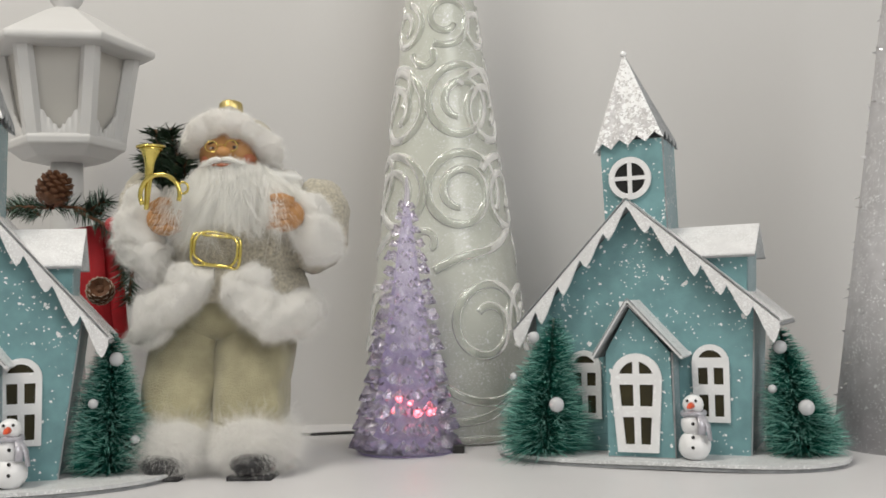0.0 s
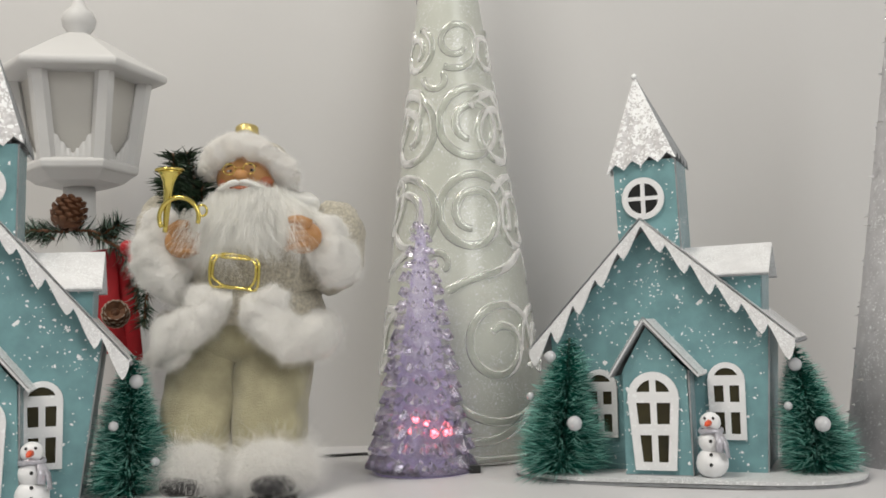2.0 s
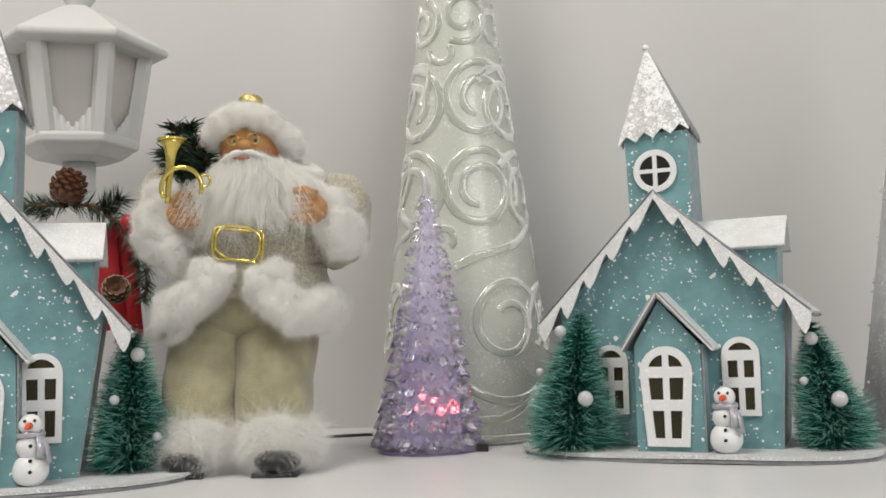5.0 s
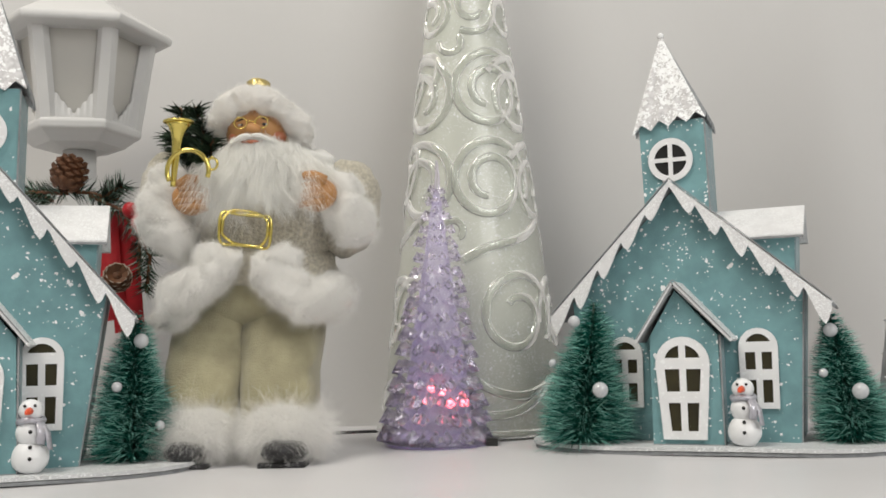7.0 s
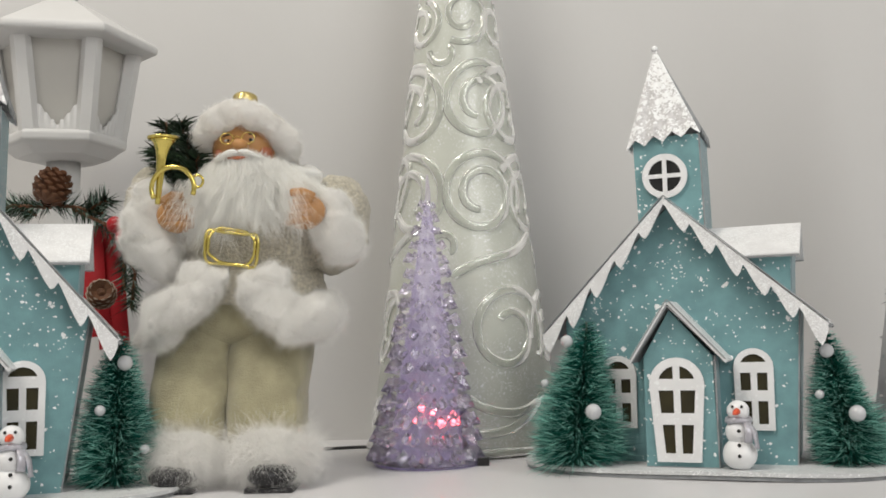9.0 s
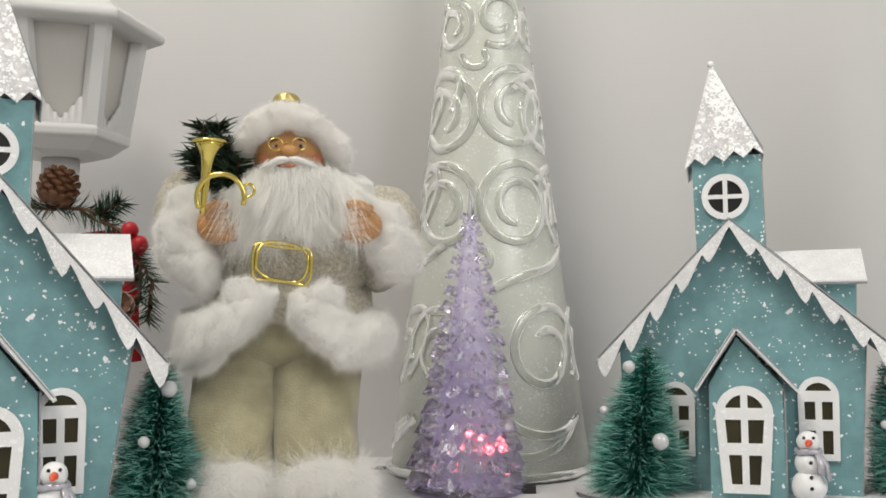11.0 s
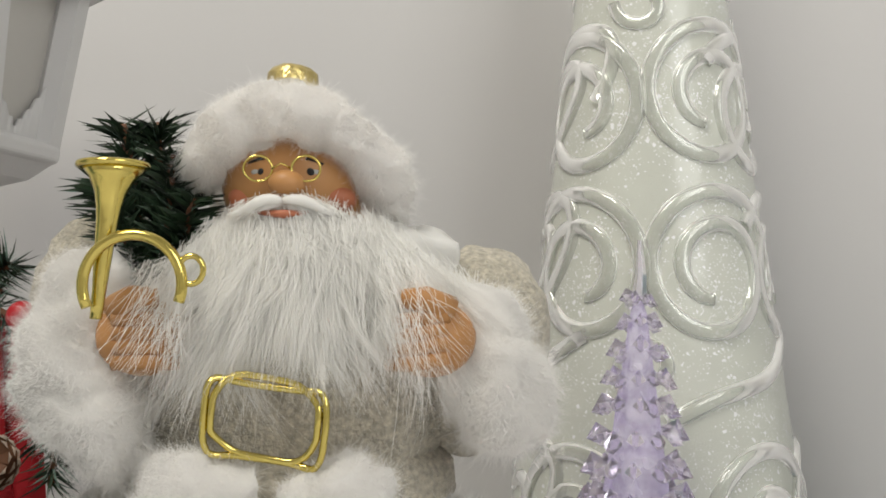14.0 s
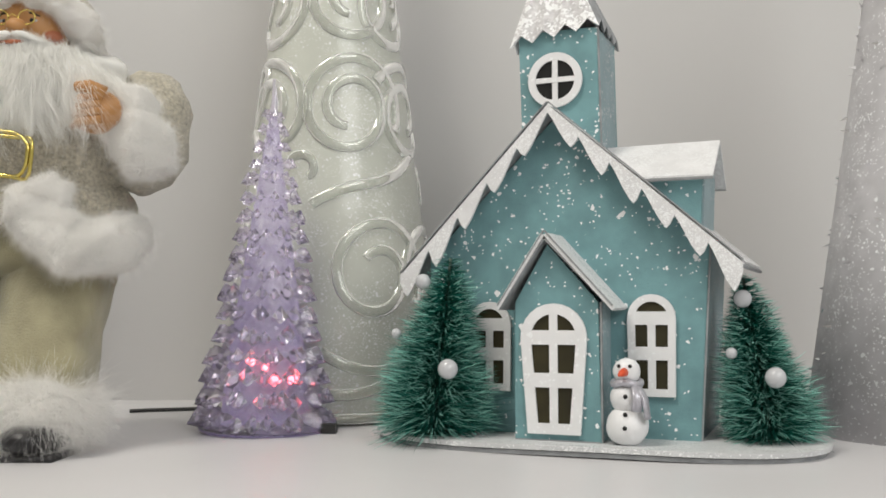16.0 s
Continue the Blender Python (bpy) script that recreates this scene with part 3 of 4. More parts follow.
        Build().add(v, [(0, 1, 2, 3), (7, 6, 5, 4), (0, 4, 5, 1), (1, 5, 6, 2), (2, 6, 7, 3), (3, 7, 4, 0)]).link("dormer_roof", M_SNOW, dormer, smooth=False)
        v = [(x, y, zz + 0.0001) for x, y, zz in ((end - 0.0005, ye, eave - 0.0008), (xe - 0.010, ye, eave - 0.0008), (xe - 0.010, ye + t * 0.0004, eave), (end - 0.0005, ye + t * 0.0004, eave))]
        v += [(x, y, zz + 0.0007) for x, y, zz in v]
        Build().add(v, [(0, 1, 2, 3), (7, 6, 5, 4), (0, 4, 5, 1), (1, 5, 6, 2), (2, 6, 7, 3), (3, 7, 4, 0)]).link("dormer_edge", M_CARD, dormer, "dark cut card edge", smooth=False)
    for at, height, radius, bend, pearls in trees:
        bristle_tree(house, (at[0], at[1], top), height, radius, bend, pearls)
    snowman(house, (snow[0], snow[1], top))
    return house


card_house(pose(0.136, 0.690, 0, 0, 0, -20), "teal glitter card church with white scalloped roof on oval base",
           apex=(0.0082, 0.1650), left=(-0.0711, 0.0830), right=(0.0991, 0.0868), foot=0.0776, lean=0.0829, board=(0.022, 0.113, -0.009, 0.060),
           porch=(-0.0061, 0.0357, 0.0700, 0.0104, 0.1014, (-0.0125, 0.0662), (0.0426, 0.0660)), door=(0.0135, 0.0080, 0.0533, 0.0128, 0.0161),
           windows=((0.0556, 0.0250, 0.0622, 0.0110, 0.0115), (-0.0262, 0.0255, 0.0588, 0.0110, 0.0115)), rose=(0.0066, 0.1834),
           steeple=(-0.0112, 0.0295, -0.0131, 0.0281), spire=(0.0, 0.2734, 0.0066, 0.2050), dormer_at=(0.1480, 0.1285, 0.0856),
           trees=(((-0.0514, -0.044), 0.0900, 0.0310, (0.011, -0.002), [(0.0004, -0.0130, 0.0757, 0.0044), (0.0186, -0.0260, 0.0340, 0.0056), (-0.0150, -0.0110, 0.0500, 0.0030)]),
                  ((0.1080, -0.012), 0.0795, 0.0250, (-0.012, 0.0), [(-0.0112, -0.0085, 0.0667, 0.0050), (0.0037, -0.0210, 0.0310, 0.0056), (-0.0162, -0.0140, 0.0413, 0.0032)])),
           snow=(0.0478, -0.050))
card_house(pose(-0.2979, 0.5862, 0, 0, 0, 19), "steep-gabled teal glitter card church standing before the lamp post",
           apex=(0.0120, 0.1940), left=(-0.0620, 0.1080), right=(0.1058, 0.0868), foot=0.0754, lean=0.0900, board=(0.022, 0.120, -0.009, 0.060),
           porch=(0.0040, 0.0460, 0.0770, 0.0205, 0.1110, (-0.0030, 0.0725), (0.0518, 0.0722)), door=(0.0235, 0.0085, 0.0560, 0.0128, 0.0161),
           windows=((0.0560, 0.0256, 0.0657, 0.0110, 0.0119), (-0.0200, 0.0256, 0.0620, 0.0110, 0.0115)), rose=(0.0205, 0.1960),
           steeple=(-0.0010, 0.0392, 0.0000, 0.0410), spire=(0.0225, 0.2960, 0.0215, 0.2180), dormer_at=(0.1545, 0.1310, 0.0905),
           trees=(((-0.0414, -0.044), 0.0900, 0.0310, (0.007, -0.002), [(0.0030, -0.0130, 0.0730, 0.0042)]),
                  ((0.1040, -0.008), 0.0885, 0.0275, (0.002, 0.0), [(0.0052, -0.0105, 0.0698, 0.0052), (-0.0080, -0.0170, 0.0437, 0.0036), (0.0160, -0.0150, 0.0207, 0.0034)])),
           snow=(0.0528, -0.048))


# ---------- doll ----------
def lean_back(v):
    """The body stands with its feet forward and its chest set back."""
    s = np.clip(v[:, 2] / 0.125, 0, 1)
    dx = np.interp(v[:, 2], [0, 0.035, 0.075, 0.10, 0.13, 0.17, 0.21], [-0.0030, -0.0050, -0.0070, -0.0025, 0.0, -0.0005, -0.0025])
    up = np.interp(v[:, 2], [0, 0.14, 0.17, 0.21, 0.26], [0, 0.1422, 0.1735, 0.2085, 0.2545])
    wide = np.interp(v[:, 2], [0.080, 0.092, 0.120, 0.135], [1.0, 0.90, 0.92, 1.0])
    return np.stack([v[:, 0] * wide + dx, v[:, 1] + 0.037 * s * s * (3 - 2 * s), up], 1)


def doll():
    b = Build()
    FUR, HAIR, FELT, KNIT, SKIN, SHOE, GOLD, FOIL, CHEEK, DARK, EYE = range(11)
    # shoes, trousers and their fur cuffs
    for x in (-0.0285, 0.0285):
        b.add(*blob((x, -0.016, 0.0092), (0.0145, 0.0200, 0.0086), 0.04, 24), SHOE)
        b.add(*box(x - 0.0135, x + 0.0135, -0.031, 0.002, 0.0, 0.0026), SHOE)
        leg = [(0.0195, 0.018)] + [(0.0205 + 0.0045 * math.sin(math.pi * (0.1 + 0.55 * q)), 0.022 + 0.080 * q) for q in np.linspace(0, 1, 16)] + [(0.021, 0.106)]
        v, f = lathe(leg, 48)
        flat = []
        for p in v:
            r = math.hypot(p[0], p[1])
            c, t = p[0] / r, p[1] / r
            flat.append((x * 0.80 + r * abs(c) ** 0.62 * np.sign(c), 0.002 + 0.88 * r * abs(t) ** 0.62 * np.sign(t), p[2]))
        b.add(*crumple(crumple((flat, f), 0.0024, 34), 0.0008, 110), FELT)
        ring = [(x * 0.88 + 0.0132 * math.cos(t), 0.0150 * math.sin(t) - 0.003, 0.0200) for t in np.linspace(0, 2 * np.pi, 25)[:-1]]
        hairy(b, crumple(tube(ring, 0.0108, 16, True, 1.2), 0.0022, 90), ring, 8.0, 0.0080, FUR, droop=0.45, loose=0.9, width=0.00018)
    b.add(*crumple(blob((0.0, 0.003, 0.100), (0.047, 0.030, 0.024), 0.03, 32), 0.002, 60), FELT)
    # knitted coat and sleeves
    b.add(*crumple(blob((0.0, 0.006, 0.148), (0.050, 0.036, 0.052), 0.0, 40), 0.003, 60), KNIT)
    b.add(*crumple(blob((-0.0585, 0.004, 0.164), (0.0215, 0.022, 0.036), 0.0, 28), 0.003, 70), KNIT)
    b.add(*crumple(blob((0.0570, 0.004, 0.157), (0.0205, 0.021, 0.033), 0.0, 28), 0.003, 70), KNIT)
    b.add(*crumple(blob((0.0, 0.004, 0.116), (0.055, 0.036, 0.020), 0.0, 36), 0.003, 60), KNIT)
    # fur of the coat's hem, sleeves and hat
    fur_roll(b, [(-0.004, -0.036, 0.1215), (-0.016, -0.037, 0.1165), (-0.030, -0.036, 0.1065), (-0.045, -0.029, 0.1000), (-0.056, -0.012, 0.1030), (-0.057, 0.012, 0.1060)], [0.0085, 0.0125, 0.0145, 0.0140, 0.0130, 0.012], FUR)
    fur_roll(b, [(-0.030, -0.034, 0.1160), (-0.024, -0.036, 0.1210), (-0.012, -0.036, 0.1230)], [0.010, 0.012, 0.009], FUR)
    fur_roll(b, [(-0.028, -0.030, 0.0900), (-0.044, -0.022, 0.0890), (-0.058, -0.006, 0.0920), (-0.058, 0.012, 0.094)], [0.0075, 0.0095, 0.0100, 0.009], FUR)
    fur_roll(b, [(0.004, -0.036, 0.1190), (0.015, -0.037, 0.1150), (0.030, -0.035, 0.1040), (0.044, -0.029, 0.0960), (0.056, -0.016, 0.0975), (0.060, 0.008, 0.1020)], [0.0085, 0.0125, 0.0135, 0.0135, 0.0135, 0.012], FUR)
    fur_roll(b, [(0.012, -0.036, 0.1260), (0.022, -0.036, 0.1215), (0.034, -0.032, 0.1160)], [0.0085, 0.0105, 0.009], FUR)
    fur_roll(b, [(0.030, -0.036, 0.1090), (0.044, -0.034, 0.0960), (0.052, -0.030, 0.0860)], [0.008, 0.0085, 0.005], FUR, length=0.0065)
    fur_roll(b, [(-0.022, -0.037, 0.1130), (-0.036, -0.036, 0.1010), (-0.040, -0.033, 0.0920)], [0.008, 0.0085, 0.005], FUR, length=0.0065)
    fur_roll(b, [(-0.049, -0.016, 0.1860), (-0.055, -0.019, 0.1730), (-0.0585, -0.020, 0.1570), (-0.0550, -0.022, 0.1420), (-0.0460, -0.024, 0.1310), (-0.0400, -0.024, 0.1290)], [0.0090, 0.0135, 0.0165, 0.0160, 0.0135, 0.009], FUR)
    fur_roll(b, [(0.0520, -0.018, 0.1740), (0.0570, -0.021, 0.1640), (0.0600, -0.021, 0.1510), (0.0640, -0.019, 0.1390), (0.0640, -0.018, 0.1290)], [0.0080, 0.0115, 0.0145, 0.0150, 0.0110], FUR)
    brim = [(0.0025 + 0.0262 * math.cos(t), -0.010 - 0.017 * max(0.0, math.sin(t)), 0.2065 + 0.0228 * math.sin(t)) for t in np.linspace(-0.35, np.pi + 0.05, 12)]
    fur_roll(b, brim, [0.0085, 0.0095, 0.0100, 0.0096, 0.0090, 0.0086, 0.0084, 0.0084, 0.0084, 0.0084, 0.0080, 0.0062], FUR, per_mm2=8.0, length=0.0030)
    back = [(0.0030 + 0.0220 * math.cos(t), 0.008, 0.2065 + 0.0165 * math.sin(t)) for t in np.linspace(-0.6, np.pi + 0.6, 12)]
    fur_roll(b, back, [0.0090] * 12, FUR, per_mm2=3.0, length=0.0040)
    # head
    b.add(*blob((0.0035, -0.006, 0.2090), (0.0225, 0.0240, 0.0260), 0, 36), SKIN)
    b.add(*blob((0.0045, -0.0315, 0.2062), (0.0052, 0.0056, 0.0046), 0, 20), SKIN)
    for x in (-0.0080, 0.0158):
        b.add(*blob((x, -0.0195, 0.2030), (0.0066, 0.0062, 0.0052), 0, 20), CHEEK)
    for x in (-0.0031, 0.0101):
        b.add(*blob((x, -0.0272, 0.2106), (0.0032, 0.0014, 0.0015), 0, 16), EYE)
        b.add(*blob((x + 0.0003, -0.0283, 0.2105), (0.0014, 0.0007, 0.0014), 0, 14), DARK)
        b.add(*tube([(x - 0.0038, -0.0266, 0.2100), (x, -0.0284, 0.2089), (x + 0.0038, -0.0266, 0.2099)], [0.0002, 0.0004, 0.0002], 6), DARK)
        b.add(*tube([(x - 0.0040, -0.0270, 0.2135), (x, -0.0283, 0.2148), (x + 0.0040, -0.0270, 0.2132)], [0.0003, 0.0007, 0.0003], 6), DARK)
        hairy(b, blob((x, -0.0262, 0.2185), (0.0052, 0.0022, 0.0017), 0.2, 12), [(x, -0.0262, 0.2185)], 3.0, 0.0022, HAIR)
        b.add(*tube([(x + 0.0039 * math.cos(a), -0.0330 + 0.0004 * math.cos(a), 0.2108 + 0.0039 * math.sin(a)) for a in np.linspace(0, 2 * np.pi, 33)[:-1]], 0.00036, 8, True), GOLD)
    b.add(*tube([(0.0008, -0.0330, 0.2108), (0.0035, -0.0346, 0.2122), (0.0062, -0.0330, 0.2108)], 0.0003, 6), GOLD)
    # moustache
    for s in (-1, 1):
        b.add(*tube([(0.0040 + s * q * 0.0165, -0.0365 + 0.0070 * q * q, 0.2003 - 0.0030 * q + 0.0012 * math.sin(6 * q)) for q in np.linspace(0, 1, 8)], [0.0014, 0.0022, 0.0026, 0.0026, 0.0023, 0.0018, 0.0012, 0.0006], 10, False, 0.7), HAIR)
    n = 900
    side = rng.choice([-1.0, 1.0], n)
    q = rng.uniform(0, 0.85, n)
    roots = np.stack([0.0040 + side * q * 0.0150, -0.0370 + 0.0070 * q * q, 0.2010 - 0.0030 * q + rng.normal(0, 0.0010, n)], 1)
    ways = np.stack([side, 0.3 * q, -0.30 - 0.35 * q + rng.normal(0, 0.15, n)], 1)
    strands(b, roots, ways, rng.uniform(0.003, 0.0065, n), 0.00022, HAIR, bend=0.12, droop=0.1, steps=3)
    b.add(*tube([(-0.0030, -0.0345, 0.1968), (0.0040, -0.0365, 0.1962), (0.0105, -0.0345, 0.1970)], [0.0006, 0.0014, 0.0006], 8), CHEEK)
    # beard in locks that hang over one another
    b.add(*crumple(blob((0.0050, -0.016, 0.1810), (0.0270, 0.0140, 0.0190), 0.10, 36), 0.003, 120), HAIR)
    b.add(*crumple(blob((0.0285, -0.010, 0.1860), (0.0210, 0.0110, 0.0110), 0.10, 28), 0.003, 120), HAIR)
    for locks, per, wisp in ((330, 120, 0), (150, 46, 1)):
        u = rng.uniform(-1, 1, locks)
        w = rng.uniform(0, 1, locks) ** (1.25 if not wisp else 0.6)
        wide = 0.021 + 0.017 * np.clip(w * 1.6, 0, 1)
        gx = 0.0060 + wide * u + 0.012 * (u > 0.3) * w
        gz = 0.1990 - 0.031 * w - 0.004 * np.abs(u)
        gy = -0.0335 + 0.015 * u * u - 0.003 * np.sin(np.pi * w) - 0.0015 * wisp
        way = np.stack([0.60 * u + rng.normal(0, 0.30, locks), rng.normal(-0.08, 0.12, locks), np.full(locks, -1.0)], 1)
        way /= np.linalg.norm(way, axis=1)[:, None]
        long = rng.uniform(0.013, 0.025, locks) * (1.0 if not wisp else 1.35)
        sway = np.stack([rng.normal(0, 0.28, locks), rng.normal(0, 0.10, locks), rng.normal(-0.05, 0.10, locks)], 1)
        g = np.repeat(np.arange(locks), per)
        n = len(g)
        root = np.stack([gx, gy, gz], 1)[g]
        start = root + rng.normal(0, 1, (n, 3)) * [0.0024, 0.0010, 0.0024]
        end = root + way[g] * (long[g] * rng.uniform(0.65, 1.12, n))[:, None] + rng.normal(0, 0.0009 if not wisp else 0.0020, (n, 3))
        reach = end - start
        strands(b, start, reach, np.linalg.norm(reach, axis=1), 0.00019, HAIR, bend=0.07, droop=0.05, wave=0.0007, steps=5, sway=sway[g])
    # closed fists
    for s, x in ((-1, -0.0375), (1, 0.0420)):
        b.add(*blob((x, -0.029, 0.1600), (0.0128, 0.0100, 0.0104), 0.05, 28), SKIN)
        for k in range(4):
            b.add(*tube([(x + s * 0.0050, -0.0368, 0.1655 - 0.0037 * k + 0.0008 * s), (x - s * 0.0045, -0.0380, 0.1650 - 0.0037 * k), (x - s * 0.0108, -0.0320, 0.1640 - 0.0035 * k)], 0.00215, 10), SKIN)
        b.add(*tube([(x + s * 0.005, -0.034, 0.1670), (x - s * 0.001, -0.038, 0.1705), (x - s * 0.0068, -0.0375, 0.1705)], [0.0046, 0.0038, 0.0028], 10), SKIN)
    n = 360
    side = rng.choice([-1.0, 1.0], n)
    roots = np.stack([0.004 + side * rng.uniform(0.024, 0.038, n), rng.uniform(-0.042, -0.038, n), rng.uniform(0.164, 0.182, n)], 1)
    ways = np.stack([side * rng.uniform(-0.1, 0.8, n), rng.normal(-0.12, 0.1, n), np.full(n, -1.0)], 1)
    strands(b, roots, ways, rng.uniform(0.012, 0.026, n), 0.00024, HAIR, bend=0.35, droop=0.2, wave=0.0014, steps=5)
    # belt and buckle of bent wire
    for grow, dz in ((1.0, 0.0), (0.88, 0.0012)):
        w, h = 0.0160 * grow, 0.0104 * grow
        loop = []
        for t in np.linspace(0.01, 2 * np.pi + 0.01, 41)[:-1]:
            x = w * abs(math.cos(t)) ** 0.45 * np.sign(math.cos(t))
            z = h * abs(math.sin(t)) ** 0.45 * np.sign(math.sin(t))
            loop.append((-0.0010 + x + 0.08 * z, -0.0395 - 0.0015 * math.cos(2 * t), 0.1385 + dz + z - 0.13 * x + 0.0012 * math.sin(3 * t + 9 * dz / 0.0012)))
        b.add(*tube(loop, 0.0010, 8, True), GOLD)
    # hat with a folded gold tip
    b.add(*blob((0.0060, 0.006, 0.2270), (0.0210, 0.018, 0.0120), 0.1, 24), KNIT)
    b.add(*crumple(lathe([(0.0075, 0.2290), (0.0084, 0.2440), (0.0080, 0.2490), (0.0064, 0.2508), (0.003, 0.2512)], 14, (-0.0005, 0.004)), 0.0009, 150), FOIL)
    b.add(*blob((0.0000, -0.0035, 0.2420), (0.0066, 0.003, 0.0042), 0.1, 14), KNIT)
    b.v = [lean_back(np.concatenate(b.v))]
    ob = b.link("doll", [M_FUR, M_BEARD, M_FELT, M_KNIT, M_SKIN, M_LEATHER, M_GOLD, M_GOLDFOIL, M_CHEEK, M_BLACK, M_EYE])
    ob.matrix_world = pose(-0.1310, 0.630, 0)
    tagged(ob, "bearded cloth doll in cream felt trousers and white fur trimmed coat", "doll")


doll()


def needles(build, spine, count, length, width, slot, spread=1.0, forward=0.35):
    spine = np.asarray(spine, float)
    s = rng.uniform(0, len(spine) - 1.001, count)
    i = s.astype(int)
    root = spine[i] + (spine[i + 1] - spine[i]) * (s - i)[:, None]
    along = spine[i + 1] - spine[i]
    along /= np.linalg.norm(along, axis=1)[:, None]
    out = rng.normal(size=(count, 3))
    out -= along * (out * along).sum(1)[:, None]
    out /= np.linalg.norm(out, axis=1)[:, None]
    strands(build, root, out * spread + along * forward, length * rng.uniform(0.7, 1.15, count), width, slot, bend=0.08, steps=2)


def toy_horn():
    horn = thing("toy_horn", pose(-0.1240, 0.650, 0.0), "small gold plastic french horn held by the doll", "toy horn")
    bell = [(-0.0475 - 0.0035 * s, -0.030, 0.2080 - 0.0400 * s) for s in np.linspace(0, 1, 12)]
    rad = [0.0086, 0.0058, 0.0040, 0.0032, 0.0028, 0.0026, 0.0024, 0.0022, 0.0020, 0.0018, 0.0017, 0.0016]
    Build().add(*tube(bell, rad, 20)).link("bell", M_GOLD, horn)
    Build().add(*tube([(-0.0475 + 0.0086 * math.cos(a), -0.030 + 0.0086 * math.sin(a), 0.2080) for a in np.linspace(0, 2 * np.pi, 33)[:-1]], 0.0009, 8, True)).link("rim", M_GOLD, horn)
    loop = [(-0.0405 + 0.0128 * math.cos(a), -0.034, 0.1768 + 0.0128 * math.sin(a)) for a in np.linspace(np.pi * 1.15, -0.35, 24)]
    Build().add(*tube(loop, 0.0015, 10)).link("pipe", M_GOLD, horn)
    Build().add(*tube([(-0.0255 + 0.0032 * math.cos(a), -0.034, 0.1806 + 0.0036 * math.sin(a)) for a in np.linspace(0, 2 * np.pi, 21)[:-1]], 0.0008, 8, True)).link("ring", M_GOLD, horn)


def pine_sprig():
    sprig = thing("pine_sprig", pose(-0.1365, 0.664, 0.003), "dark green artificial pine sprig tucked behind the doll's arm", "sprig")
    for k, (tx, ty, tz) in enumerate(((-0.046, -0.006, 0.2230), (-0.036, -0.004, 0.2240), (-0.029, -0.012, 0.2130), (-0.050, -0.010, 0.2050), (-0.022, -0.014, 0.2000))):
        root = np.array((-0.033, -0.006, 0.160))
        spine = [tuple(root + (np.array((tx, ty, tz)) - root) * s) for s in np.linspace(0, 1, 6)]
        twig = Build().add(*tube(spine, 0.0012)).link("twig", M_CONE, sprig)
        b = Build()
        needles(b, spine, 420, 0.0120, 0.0019, 0)
        needles(b, spine, 24, 0.0120, 0.0009, 1)
        tagged(b.link("needles", [M_PINE, M_PINEW], twig), kind="stuff")


toy_horn()
pine_sprig()


# ---------- crystal tree ----------
def crystal_tree():
    tree = thing("acrylic_tree", pose(-0.0225, 0.714, 0, 0, 1.2, 0), "clear lilac faceted acrylic tree with a red light inside", "light-up tree")
    h, r0 = 0.192, 0.0380
    Build().add(*lathe([(0.0345, 0.0), (0.0365, 0.0015), (0.0360, 0.004), (0.0300, 0.0055)], 40)).link("base", M_ACRYL, tree)
    Build().add(*lathe([(0.0250, 0.004), (0.0215, 0.040), (0.0150, 0.085), (0.0085, 0.130), (0.0030, 0.170), (0.0010, 0.176)], 14)).link("core", M_ACORE, tree, smooth=False)
    tiers = 17
    for k in range(tiers):
        s = k / tiers
        z = 0.0065 + (h - 0.016) * (1 - (1 - s) ** 1.12)
        rad = r0 * (1 - s) ** 0.93 * 0.96 + 0.0022
        b = Build()
        n = max(6, int(25 * (1 - s) + 4))
        for j in range(n):
            a = 2 * np.pi * (j + 0.5 * (k % 2)) / n + rng.normal(0, 0.06)
            size = (0.0048 * (1 - 0.52 * s)) * rng.uniform(0.85, 1.2)
            out = np.array([np.cos(a), np.sin(a), 0])
            across = np.array([-np.sin(a), np.cos(a), 0])
            c = out * rad * rng.uniform(0.80, 0.93) + np.array([0, 0, z + rng.normal(0, 0.0009)])
            tip = c + out * size * 1.15 + np.array([0, 0, -size * 0.55])
            v = [tip, c + across * size, c + np.array([0, 0, size * 1.35]) + out * size * 0.1, c - across * size, c - np.array([0, 0, size * 0.85]), c - out * size * 1.5 + np.array([0, 0, size * 0.5])]
            b.add(v, [(0, 1, 2), (0, 2, 3), (0, 3, 4), (0, 4, 1), (5, 2, 1), (5, 3, 2), (5, 4, 3), (5, 1, 4)])
        b.link("tier", M_ACRYL, tree, smooth=False)
    Build().add(*tube([(0, 0, 0.174), (0.0006, 0, 0.184), (0.0, 0, 0.196)], [0.0028, 0.0020, 0.0008], 7)).link("tip", M_ACRYL, tree, smooth=False)
    for x, y, z in ((-0.002, -0.0275, 0.0385), (0.005, -0.0270, 0.0360), (0.0185, -0.0215, 0.0295), (0.0100, -0.0265, 0.0300)):
        Build().add(*blob((x, y, z), (0.0016, 0.0016, 0.0016), seg=10)).link("led", M_LED, tree, "glowing red light")
    Build().add(*box(0.0335, 0.0415, -0.016, -0.008, 0.0005, 0.0060)).link("switch", M_CABLE, tree, "black switch", smooth=False)


crystal_tree()


